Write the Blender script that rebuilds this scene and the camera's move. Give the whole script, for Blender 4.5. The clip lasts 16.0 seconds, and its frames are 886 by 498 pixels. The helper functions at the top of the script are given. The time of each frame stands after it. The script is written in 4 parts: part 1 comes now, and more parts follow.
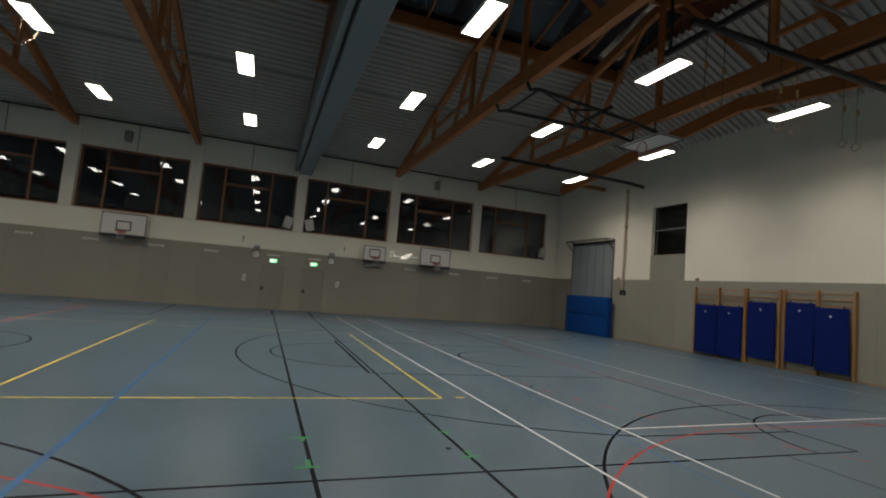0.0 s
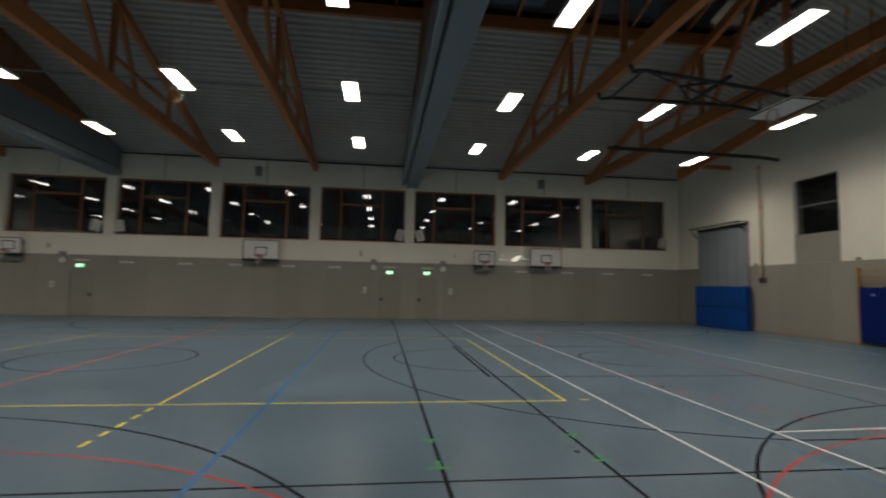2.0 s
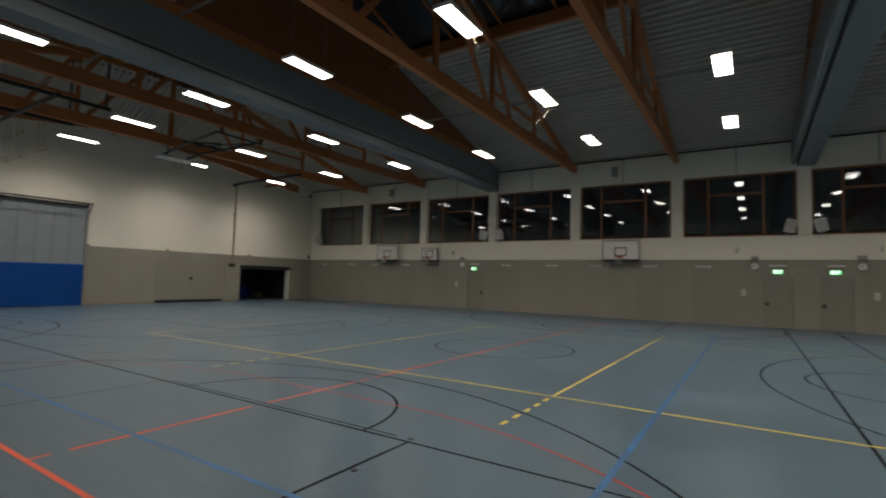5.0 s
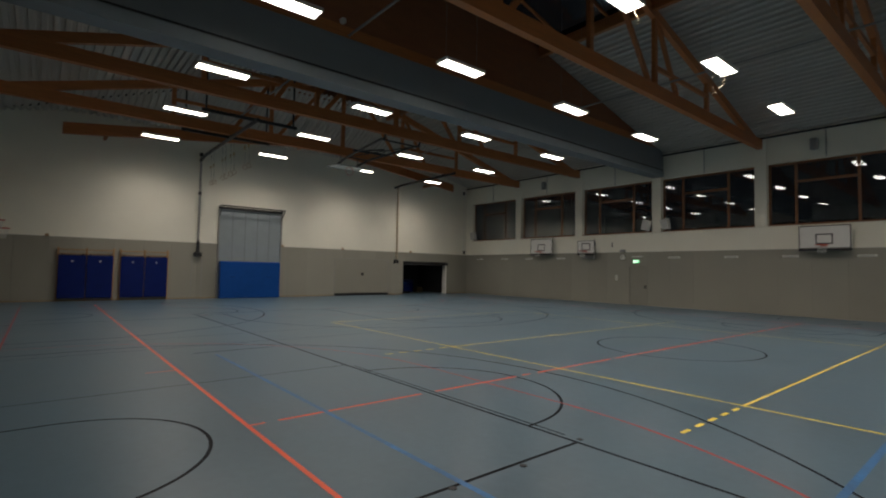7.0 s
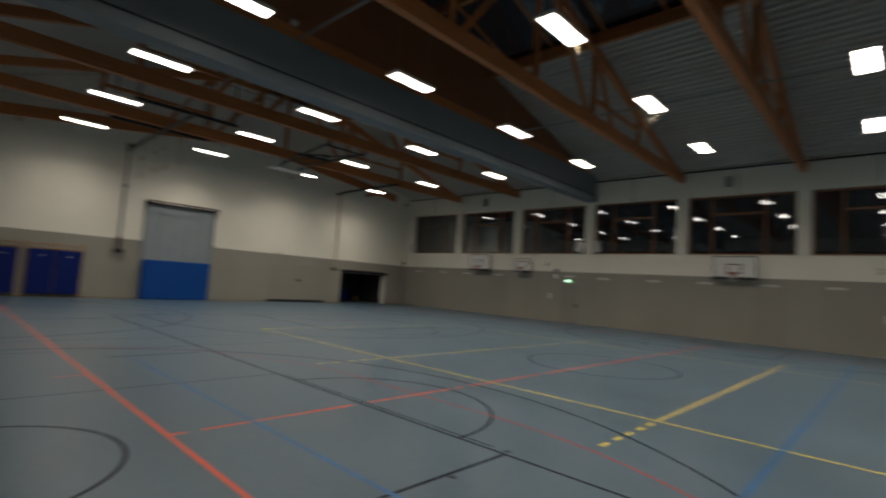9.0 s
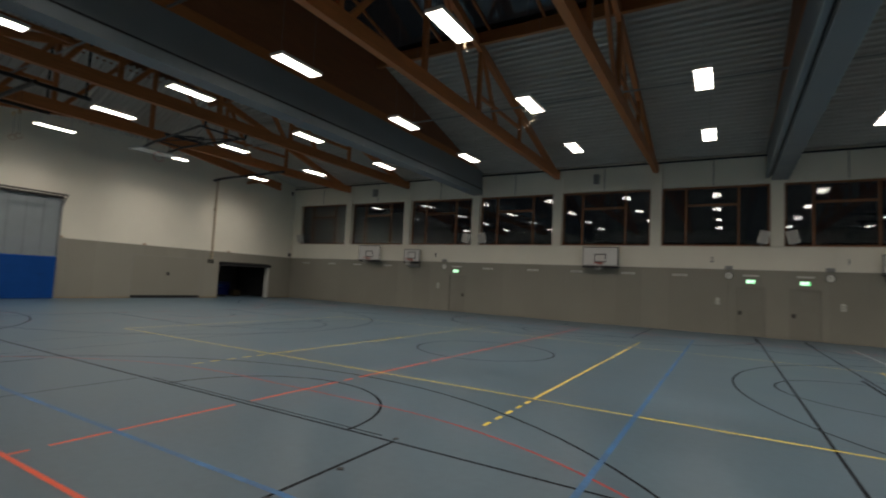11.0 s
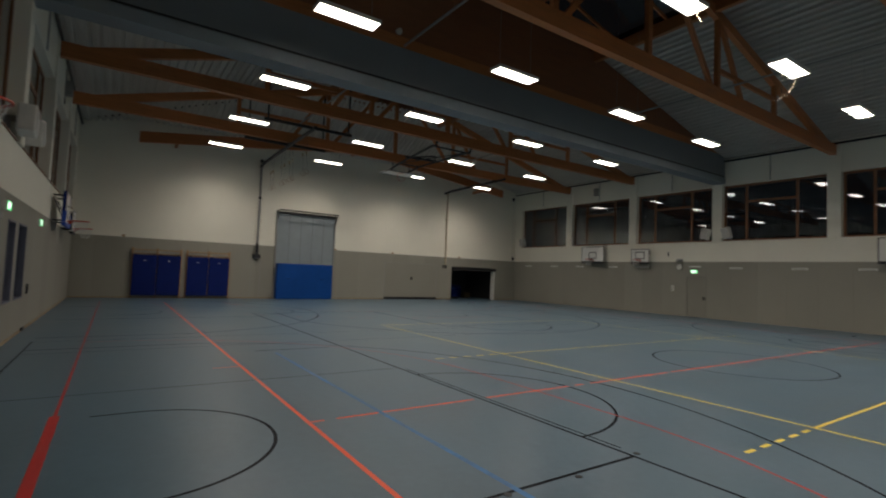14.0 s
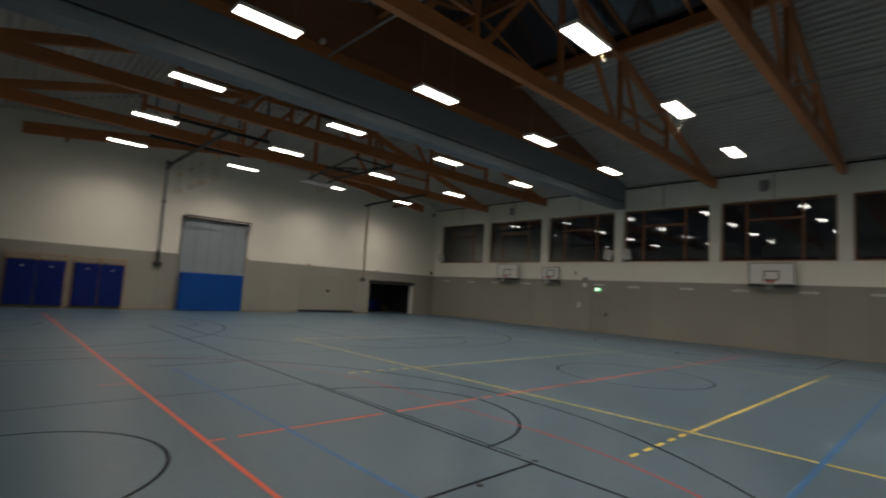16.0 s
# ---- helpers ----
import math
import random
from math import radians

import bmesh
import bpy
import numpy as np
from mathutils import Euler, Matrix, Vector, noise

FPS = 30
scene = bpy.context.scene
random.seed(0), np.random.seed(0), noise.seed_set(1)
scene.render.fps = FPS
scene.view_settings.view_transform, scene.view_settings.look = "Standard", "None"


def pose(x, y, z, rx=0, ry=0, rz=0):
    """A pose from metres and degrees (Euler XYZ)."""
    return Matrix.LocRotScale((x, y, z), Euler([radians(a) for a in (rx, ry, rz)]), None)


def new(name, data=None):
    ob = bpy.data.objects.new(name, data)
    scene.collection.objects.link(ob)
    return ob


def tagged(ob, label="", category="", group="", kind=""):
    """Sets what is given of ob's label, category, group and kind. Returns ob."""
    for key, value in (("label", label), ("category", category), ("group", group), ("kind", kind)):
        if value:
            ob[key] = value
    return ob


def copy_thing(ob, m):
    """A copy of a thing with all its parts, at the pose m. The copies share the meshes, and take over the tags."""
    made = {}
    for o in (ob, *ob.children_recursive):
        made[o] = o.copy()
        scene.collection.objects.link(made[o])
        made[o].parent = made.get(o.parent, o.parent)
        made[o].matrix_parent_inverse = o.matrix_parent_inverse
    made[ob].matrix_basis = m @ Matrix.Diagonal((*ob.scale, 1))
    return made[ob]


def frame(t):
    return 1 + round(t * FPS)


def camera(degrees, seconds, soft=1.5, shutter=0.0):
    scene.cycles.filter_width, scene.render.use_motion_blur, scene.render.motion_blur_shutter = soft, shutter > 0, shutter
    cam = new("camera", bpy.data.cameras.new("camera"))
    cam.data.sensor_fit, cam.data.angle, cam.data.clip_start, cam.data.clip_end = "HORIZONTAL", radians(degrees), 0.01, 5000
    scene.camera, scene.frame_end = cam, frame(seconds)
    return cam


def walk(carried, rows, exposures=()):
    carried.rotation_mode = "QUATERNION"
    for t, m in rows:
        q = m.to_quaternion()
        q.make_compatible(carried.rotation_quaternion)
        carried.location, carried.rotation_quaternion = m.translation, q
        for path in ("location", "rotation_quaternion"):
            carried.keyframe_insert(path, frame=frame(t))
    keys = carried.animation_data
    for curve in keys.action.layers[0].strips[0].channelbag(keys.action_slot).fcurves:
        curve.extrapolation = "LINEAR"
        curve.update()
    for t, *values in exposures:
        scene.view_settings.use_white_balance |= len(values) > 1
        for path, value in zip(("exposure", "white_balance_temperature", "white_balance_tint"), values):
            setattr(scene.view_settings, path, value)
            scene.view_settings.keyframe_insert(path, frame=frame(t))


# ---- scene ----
# ---- camera ----
cam = camera(84.8, 16.0, soft=2.0, shutter=0.7)
PATH = [
    (0.0, 28.778, 1.789, 1.746, -20.4, 4.73, -4.83),
    (0.5, 28.802, 1.779, 1.746, -20.99, 5.24, -3.41),
    (1.0, 28.812, 1.763, 1.743, -19.5, 5.13, -1.78),
    (1.5, 28.806, 1.752, 1.739, -12.89, 4.75, -1.64),
    (2.0, 28.756, 1.761, 1.737, -7.27, 4.48, -1.13),
    (2.5, 28.66, 1.777, 1.739, 0.76, 3.94, -1.68),
    (3.0, 28.522, 1.789, 1.734, 7.42, 3.2, -1.43),
    (3.5, 28.419, 1.813, 1.729, 16.36, 2.54, -3.91),
    (4.0, 28.384, 1.858, 1.729, 25.34, 1.93, -2.86),
    (4.5, 28.368, 1.899, 1.732, 29.15, 2.78, -2.22),
    (4.7, 28.34, 1.917, 1.742, 30.25, 3.17, -1.87),
    (6.8, 28.186, 1.915, 1.733, 49.78, 2.72, -1.09),
    (7.0, 28.169, 1.903, 1.732, 50.41, 2.56, -1.05),
    (7.5, 28.155, 1.862, 1.73, 54.62, 1.71, -2.5),
    (8.0, 28.161, 1.818, 1.735, 59.81, 1.61, -3.58),
    (8.5, 28.192, 1.808, 1.743, 55.54, 3.51, -4.76),
    (9.0, 28.224, 1.823, 1.746, 43.14, 4.21, -3.8),
    (9.2, 28.238, 1.829, 1.749, 37.3, 4.21, -3.76),
    (10.2, 28.255, 1.815, 1.748, 26.6, 4.05, -3.3),
    (11.3, 28.27, 1.793, 1.75, 33.95, 3.76, -2.72),
    (11.5, 28.259, 1.805, 1.753, 37.07, 3.64, -2.62),
    (12.0, 28.242, 1.816, 1.752, 42.64, 3.11, -1.49),
    (12.5, 28.22, 1.82, 1.749, 45.85, 3.18, -1.41),
    (13.0, 28.201, 1.809, 1.745, 48.59, 3.2, -1.73),
    (13.5, 28.19, 1.79, 1.745, 52.03, 2.9, -1.91),
    (14.0, 28.183, 1.768, 1.747, 55.93, 3.03, -2.28),
    (14.5, 28.181, 1.746, 1.746, 57.55, 3.69, -2.6),
    (15.0, 28.194, 1.733, 1.743, 56.91, 4.22, -3.14),
    (15.5, 28.239, 1.736, 1.745, 53.32, 4.66, -3.52),
    (16.0, 28.316, 1.759, 1.756, 46.43, 5.12, -3.36),
]
walk(cam, [(t, pose(x, y, z, 90 + p, r, w)) for t, x, y, z, w, p, r in PATH], exposures=[(0, -0.4), (16.0, -0.4)])

# ---- light: night outside, fluorescent ceiling lights inside ----
world = bpy.data.worlds.new("night")
scene.world = world
world.use_nodes = True
world.node_tree.nodes["Background"].inputs[0].default_value = (0.30, 0.33, 0.38, 1)
world.node_tree.nodes["Background"].inputs[1].default_value = 0.008
PANEL_GLOW = 13.0
LAMP_POWER = 60.0
SIDE_POWER = 9.5
LAMP_COLOUR = (1.0, 0.897, 0.79)

# ---- plan: x from west to east, y from south to north ----
W, E, D = -0.28, 45.73, 27.77
BAND = 2.99
SILL, HEAD = 4.06, 6.94
EAVE, SLOPE, RIDGE = 8.34, 0.26, 13.885
SKY0, SKY1 = 10.35, 17.42
CHORD = 7.70


def bay(k):
    return 0.18 + 5 * k


def roof_z(y):
    return EAVE + SLOPE * (RIDGE - abs(y - RIDGE))


# ---- materials ----
def mat(name, colour, rough=0.6, metal=0.0, vary=0.12, scale=3.0, fine=40.0, bump=0.15, island=0.0, stretch=(1, 1, 1), coat=0.0, spec=0.5, rvary=0.08):
    m = bpy.data.materials.new(name)
    m.use_nodes = True
    nt = m.node_tree
    b = nt.nodes["Principled BSDF"]
    b.inputs["Metallic"].default_value = metal
    b.inputs["Specular IOR Level"].default_value = spec
    b.inputs["Coat Weight"].default_value = coat
    tc = nt.nodes.new("ShaderNodeTexCoord")
    mp = nt.nodes.new("ShaderNodeMapping")
    mp.inputs["Scale"].default_value = stretch
    nt.links.new(tc.outputs["Object"], mp.inputs["Vector"])
    big, small = nt.nodes.new("ShaderNodeTexNoise"), nt.nodes.new("ShaderNodeTexNoise")
    for n, s, d in ((big, scale, 4), (small, fine, 3)):
        n.inputs["Scale"].default_value, n.inputs["Detail"].default_value = s, d
        nt.links.new(mp.outputs[0], n.inputs["Vector"])
    add = nt.nodes.new("ShaderNodeMath")
    add.operation = "MULTIPLY_ADD"
    add.inputs[1].default_value = 0.4
    nt.links.new(small.outputs["Fac"], add.inputs[0])
    nt.links.new(big.outputs["Fac"], add.inputs[2])
    last = add.outputs[0]
    if island:
        info = nt.nodes.new("ShaderNodeObjectInfo")
        ad2 = nt.nodes.new("ShaderNodeMath")
        ad2.operation = "MULTIPLY_ADD"
        ad2.inputs[1].default_value = island
        nt.links.new(info.outputs["Random"], ad2.inputs[0])
        nt.links.new(last, ad2.inputs[2])
        last = ad2.outputs[0]
    rng = nt.nodes.new("ShaderNodeMapRange")
    rng.clamp = False
    rng.inputs["From Min"].default_value, rng.inputs["From Max"].default_value = 0.35, 1.05 + island
    rng.inputs["To Min"].default_value, rng.inputs["To Max"].default_value = 1 - vary, 1 + vary
    nt.links.new(last, rng.inputs["Value"])
    mul = nt.nodes.new("ShaderNodeVectorMath")
    mul.operation = "SCALE"
    mul.inputs[0].default_value = colour
    nt.links.new(rng.outputs[0], mul.inputs["Scale"])
    nt.links.new(mul.outputs[0], b.inputs["Base Color"])
    rr = nt.nodes.new("ShaderNodeMapRange")
    rr.clamp = False
    rr.inputs["From Min"].default_value, rr.inputs["From Max"].default_value = 0.3, 0.7
    rr.inputs["To Min"].default_value, rr.inputs["To Max"].default_value = max(0.02, rough - rvary), min(1, rough + rvary)
    nt.links.new(big.outputs["Fac"], rr.inputs["Value"])
    nt.links.new(rr.outputs[0], b.inputs["Roughness"])
    if bump:
        bp = nt.nodes.new("ShaderNodeBump")
        bp.inputs["Strength"].default_value = bump
        bp.inputs["Distance"].default_value = 0.004
        nt.links.new(small.outputs["Fac"], bp.inputs["Height"])
        nt.links.new(bp.outputs[0], b.inputs["Normal"])
    return m


def glow(name, colour, strength):
    m = bpy.data.materials.new(name)
    m.use_nodes = True
    b = m.node_tree.nodes["Principled BSDF"]
    b.inputs["Base Color"].default_value = (0.8, 0.8, 0.8, 1)
    b.inputs["Emission Color"].default_value = (*colour, 1)
    b.inputs["Emission Strength"].default_value = strength
    return m


def glass(name, tint=(0.9, 0.93, 0.95), rough=0.0):
    m = bpy.data.materials.new(name)
    m.use_nodes = True
    b = m.node_tree.nodes["Principled BSDF"]
    b.inputs["Base Color"].default_value = (*tint, 1)
    b.inputs["Roughness"].default_value = rough
    b.inputs["Transmission Weight"].default_value = 1.0
    b.inputs["IOR"].default_value = 1.5
    return m


def wood(name, colour, along=0, rough=0.5):
    s = [9.0, 9.0, 9.0]
    s[along] = 0.7
    return mat(name, colour, rough=rough, vary=0.35, scale=1.6, fine=9, bump=0.25, stretch=s, island=0.3)


FLOOR = mat("floor_vinyl", (0.085, 0.139, 0.183), rough=0.33, vary=0.2, scale=0.6, fine=9, bump=0.0, spec=0.45, rvary=0.025)
GREY = mat("grey_impact_panel", (0.295, 0.286, 0.243), rough=0.7, vary=0.14, scale=0.45, fine=70, bump=0.15, island=0.35)
WHITE = mat("white_plaster", (0.81, 0.79, 0.685), rough=0.8, vary=0.05, scale=0.7, fine=60, bump=0.25)
GLULAM = wood("glulam_timber", (0.46, 0.165, 0.052), along=1)
GLULAM_X = wood("glulam_purlin", (0.37, 0.14, 0.047), along=0)
PLY = mat("brown_plywood", (0.25, 0.10, 0.045), rough=0.6, vary=0.2, scale=1.2, fine=20, stretch=(1, 1, 4))
FRAME_WOOD = wood("window_timber", (0.22, 0.095, 0.038), along=2)
BAR_WOOD = wood("beech_wood", (0.34, 0.19, 0.08), along=2)
SKIRT = wood("oak_skirting", (0.30, 0.22, 0.13), along=0)
METAL = mat("galvanised_sheet", (0.50, 0.482, 0.45), rough=0.45, metal=0.1, vary=0.12, scale=0.8, fine=30, bump=0.1)
CASING = mat("grey_curtain_casing", (0.20, 0.225, 0.245), rough=0.5, vary=0.08, scale=0.8, fine=50)
CURTAIN = mat("grey_fabric_curtain", (0.25, 0.29, 0.31), rough=0.75, vary=0.10, scale=2, fine=90, bump=0.3)
# wall colour of the storage room, with the unlit room's shade put into it
STORE = mat("storage_wall_with_shade", (0.05, 0.05, 0.05), rough=0.8)
DARK = mat("dark_recess", (0.02, 0.02, 0.02), rough=0.8)
BLACK = mat("black_steel", (0.025, 0.025, 0.028), rough=0.45, metal=0.2)
STEEL = mat("grey_steel", (0.32, 0.32, 0.31), rough=0.45, metal=0.5)
BEIGE = mat("beige_paint", (0.48, 0.40, 0.28), rough=0.55)
BLUE = mat("blue_mat_vinyl", (0.0015, 0.012, 0.125), rough=0.45, vary=0.18, scale=2.5, fine=60, bump=0.3, spec=0.22)
BLUE2 = mat("bright_blue_mat_vinyl", (0.004, 0.062, 0.28), rough=0.45, vary=0.14, scale=2.0, fine=60, bump=0.3, spec=0.22)
PAD = mat("blue_foam_pad", (0.008, 0.06, 0.42), rough=0.5)
BOARD = mat("white_board", (0.75, 0.75, 0.72), rough=0.35, vary=0.05)
RED = mat("red_enamel", (0.50, 0.05, 0.02), rough=0.4)
NET = mat("white_cord", (0.65, 0.65, 0.62), rough=0.8)
PLASTIC = mat("white_plastic", (0.70, 0.70, 0.66), rough=0.5)
DOORGREY = mat("grey_door", (0.262, 0.254, 0.217), rough=0.5, vary=0.06)
BRASS = mat("yellow_strap", (0.38, 0.26, 0.07), rough=0.6)
GLASS = glass("window_glass")
FROST = glow("lamp_diffuser", LAMP_COLOUR, PANEL_GLOW)
EXIT = glow("green_exit_light", (0.05, 0.85, 0.20), 1.5)
EXITW = glow("white_exit_light", (0.75, 1.0, 0.8), 2.2)
L_BLACK = mat("black_line_paint", (0.006, 0.007, 0.011), rough=0.6, vary=0.35, scale=1.5, spec=0.08)
L_RED = mat("red_line_paint", (0.46, 0.025, 0.022), rough=0.42, vary=0.2, scale=1.5)
L_ORANGE = mat("orange_line_paint", (0.86, 0.095, 0.03), rough=0.42, vary=0.15, scale=1.5)
L_YELLOW = mat("yellow_line_paint", (0.86, 0.65, 0.08), rough=0.42, vary=0.2, scale=1.5)
L_WHITE = mat("white_line_paint", (0.84, 0.85, 0.84), rough=0.42, vary=0.1, scale=1.5)
L_BLUE = mat("blue_line_paint", (0.035, 0.15, 0.36), rough=0.42, vary=0.55, scale=2.2, fine=14)
L_GREEN = mat("green_line_paint", (0.05, 0.30, 0.10), rough=0.42, vary=0.2)


# ---- building helpers ----
def box(bm, x0, x1, y0, y1, z0, z1):
    v = [bm.verts.new((x, y, z)) for x in (x0, x1) for y in (y0, y1) for z in (z0, z1)]
    for f in ((0, 1, 3, 2), (4, 6, 7, 5), (0, 4, 5, 1), (2, 3, 7, 6), (0, 2, 6, 4), (1, 5, 7, 3)):
        bm.faces.new([v[i] for i in f])
    return v


def rbox(x0, x1, y0, y1, z0, z1, r=0.02, seg=2):
    bm = bmesh.new()
    box(bm, x0, x1, y0, y1, z0, z1)
    bmesh.ops.bevel(bm, geom=bm.edges[:], offset=r, segments=seg, profile=0.5, affect="EDGES")
    return bm


def beam(bm, a, b, w, h):
    """A straight bar of width w and height h from a to b."""
    a, b = Vector(a), Vector(b)
    d = (b - a).normalized()
    side = d.cross(Vector((0, 0, 1)))
    side = Vector((1, 0, 0)) if side.length < 1e-4 else side.normalized()
    up = side.cross(d)
    v = [bm.verts.new(p + side * (w / 2 * i) + up * (h / 2 * j)) for p in (a, b) for i, j in ((-1, -1), (1, -1), (1, 1), (-1, 1))]
    for f in ((3, 2, 1, 0), (4, 5, 6, 7), (0, 1, 5, 4), (1, 2, 6, 5), (2, 3, 7, 6), (3, 0, 4, 7)):
        bm.faces.new([v[i] for i in f])


def tube(bm, pts, r, n=8):
    """A round bar along points."""
    pts = [Vector(p) for p in pts]
    rings = []
    for i, p in enumerate(pts):
        d = (pts[min(i + 1, len(pts) - 1)] - pts[max(i - 1, 0)]).normalized()
        s = d.cross(Vector((0, 0, 1)))
        s = Vector((1, 0, 0)) if s.length < 1e-3 else s.normalized()
        u = s.cross(d)
        rings.append([bm.verts.new(p + (s * math.cos(2 * math.pi * k / n) + u * math.sin(2 * math.pi * k / n)) * r) for k in range(n)])
    for a, b in zip(rings, rings[1:]):
        for k in range(n):
            bm.faces.new((a[k], a[(k + 1) % n], b[(k + 1) % n], b[k]))
    bm.faces.new(rings[0][::-1])
    bm.faces.new(rings[-1])


def ring(bm, c, radius, r, n=24, m=6, axis="z"):
    vs = []
    for i in range(n):
        a = 2 * math.pi * i / n
        row = []
        for j in range(m):
            q = 2 * math.pi * j / m
            d, h = radius + r * math.cos(q), r * math.sin(q)
            p = (d * math.cos(a), d * math.sin(a), h) if axis == "z" else (h, d * math.cos(a), d * math.sin(a))
            row.append(bm.verts.new(Vector(c) + Vector(p)))
        vs.append(row)
    for i in range(n):
        for j in range(m):
            bm.faces.new((vs[i][j], vs[(i + 1) % n][j], vs[(i + 1) % n][(j + 1) % m], vs[i][(j + 1) % m]))


def disc(bm, c, r, depth, n=28):
    """A round plate that faces -y, from c.y back by depth."""
    rows = [[bm.verts.new((c[0] + r * math.cos(2 * math.pi * k / n), c[1] + o, c[2] + r * math.sin(2 * math.pi * k / n))) for k in range(n)] for o in (0, depth)]
    for k in range(n):
        bm.faces.new((rows[0][k], rows[0][(k + 1) % n], rows[1][(k + 1) % n], rows[1][k]))
    bm.faces.new(rows[0][::-1])
    bm.faces.new(rows[1])


def part(name, bm, material, parent=None, label=""):
    """Link a bmesh as one mesh object under a thing or a part."""
    bmesh.ops.recalc_face_normals(bm, faces=bm.faces[:])
    me = bpy.data.meshes.new(name)
    bm.to_mesh(me)
    bm.free()
    me.materials.append(material)
    ob = new(name, me)
    ob.parent = parent
    if label:
        tagged(ob, label)
    return ob


def boxes(name, rows, material, parent=None, label=""):
    bm = bmesh.new()
    for r in rows:
        box(bm, *r)
    return part(name, bm, material, parent, label)


def thing(name, label, category, group="", m=None, kind=""):
    ob = new(name)
    ob.empty_display_size = 0.2
    if m is not None:
        ob.matrix_basis = m
    return tagged(ob, label, category, group, kind)


def pieces(u0, u1, z0, z1, holes):
    """The rectangles that are left of a wall's stretch when its openings are cut out."""
    us = sorted({u0, u1, *[min(max(h[i], u0), u1) for h in holes for i in (0, 1)]})
    zs = sorted({z0, z1, *[min(max(h[i], z0), z1) for h in holes for i in (2, 3)]})
    out = []
    for a, b in zip(us, us[1:]):
        run = None
        for c, d in zip(zs, zs[1:]):
            mid = ((a + b) / 2, (c + d) / 2)
            if any(h[0] < mid[0] < h[1] and h[2] < mid[1] < h[3] for h in holes):
                run = None
            elif run:
                run[3] = d
            else:
                run = [a, b, c, d]
                out.append(run)
    return out


# ---- floor ----
boxes("floor", [(W - 4.5, E + 0.4, -0.8, D + 0.4, -0.2, 0.0)], FLOOR)
tagged(bpy.data.objects["floor"], "blue-grey vinyl sports floor with coloured court lines", "floor", kind="structure")

# ---- court lines: one sheet per colour, each strip a hair above the last ----
LIFT = [0.0008]


def strip(bm, pts, w, closed=False):
    LIFT[0] += 0.00001
    pts = [Vector((*p, LIFT[0])) for p in pts]
    n = len(pts)
    rows = []
    for i, p in enumerate(pts):
        a = pts[i - 1] if closed or i else p
        b = pts[(i + 1) % n] if closed or i < n - 1 else p
        d = (b - a).normalized()
        s = Vector((-d.y, d.x, 0)) * (w / 2)
        rows.append((bm.verts.new(p - s), bm.verts.new(p + s)))
    for i in range(n if closed else n - 1):
        a, b = rows[i], rows[(i + 1) % n]
        bm.faces.new((a[0], b[0], b[1], a[1]))


def arc(c, r, a0, a1, n=40):
    return [(c[0] + r * math.cos(radians(a0 + (a1 - a0) * i / n)), c[1] + r * math.sin(radians(a0 + (a1 - a0) * i / n))) for i in range(n + 1)]


def line(bm, x0, y0, x1, y1, w=0.04):
    strip(bm, [(x0, y0), (x1, y1)], w)


def dashes(bm, x0, y0, x1, y1, n, w=0.05, fill=0.55):
    for i in range(n):
        a, b = (i + (1 - fill) / 2) / n, (i + (1 + fill) / 2) / n
        line(bm, x0 + (x1 - x0) * a, y0 + (y1 - y0) * a, x0 + (x1 - x0) * b, y0 + (y1 - y0) * b, w)


def sheet(name, bm, material, label):
    me = bpy.data.meshes.new(name)
    bm.to_mesh(me)
    bm.free()
    me.materials.append(material)
    tagged(new(name, me), label, "court lines", kind="structure")


CX, CY = 22.72, 13.71
END = 0.43
# black: basketball, one long court and three across
bm = bmesh.new()
for y in (CY - 7.5, CY + 7.5):
    line(bm, CX - 14, y, CX + 14, y)
line(bm, 20.4, CY - 7.41, 24.95, CY - 7.41, 0.025)
for s in (-1, 1):
    bx = CX + s * 14
    line(bm, bx, CY - 7.5, bx, CY + 7.5)
    hoop = bx - s * 1.575
    a0, a1 = (258, 102) if s > 0 else (-78, 78)
    strip(bm, [(bx, CY - 6.6)] + arc((hoop, CY), 6.75, a0, a1) + [(bx, CY + 6.6)], 0.038)
    ft = bx - s * 5.8
    for q in (-1, 1):
        line(bm, bx, CY + q * 2.45, ft, CY + q * 2.45)
    line(bm, ft, CY - 2.45, ft, CY + 2.45, 0.06)
    strip(bm, arc((ft, CY), 1.8, 90, 270) if s > 0 else arc((ft, CY), 1.8, -90, 90), 0.038)
    strip(bm, arc((hoop, CY), 1.25, 90, 270) if s > 0 else arc((hoop, CY), 1.25, -90, 90), 0.038)
strip(bm, arc((CX, CY), 1.8, 0, 360)[:-1], 0.038, True)
for c in (CX - 15, CX, CX + 15):
    for s in (0, 1):
        def m(y):
            return y if not s else D - y
        k = -1 if s else 1
        line(bm, c - 2.45, m(END), c - 2.45, m(END + 5.8), 0.02)
        line(bm, c + 2.45, m(4.1 if c == CX and not s else END), c + 2.45, m(END + 5.8))
        if s:
            line(bm, c - 2.45, m(END + 5.8), c + 2.45, m(END + 5.8))
        strip(bm, arc((c, m(END + 5.8)), 1.8, 0, 180 * k), 0.038)
        strip(bm, [(c + 1.29, m(1.64))] + arc((c, m(2.0)), 1.29, 0, 180 * k) + [(c - 1.29, m(1.64))], 0.038)
        strip(bm, [(c + 6.6, m(END))] + arc((c, m(2.0)), 6.75, 12 * k, 168 * k) + [(c - 6.6, m(END))], 0.038)
for x, w in ((16.6, 0.018), (29.39, 0.042), (31.04, 0.042), (15.0, 0.018)):
    line(bm, x, END, x, D - 1.0, w)
line(bm, 14.9, END, 31.0, END, 0.022)
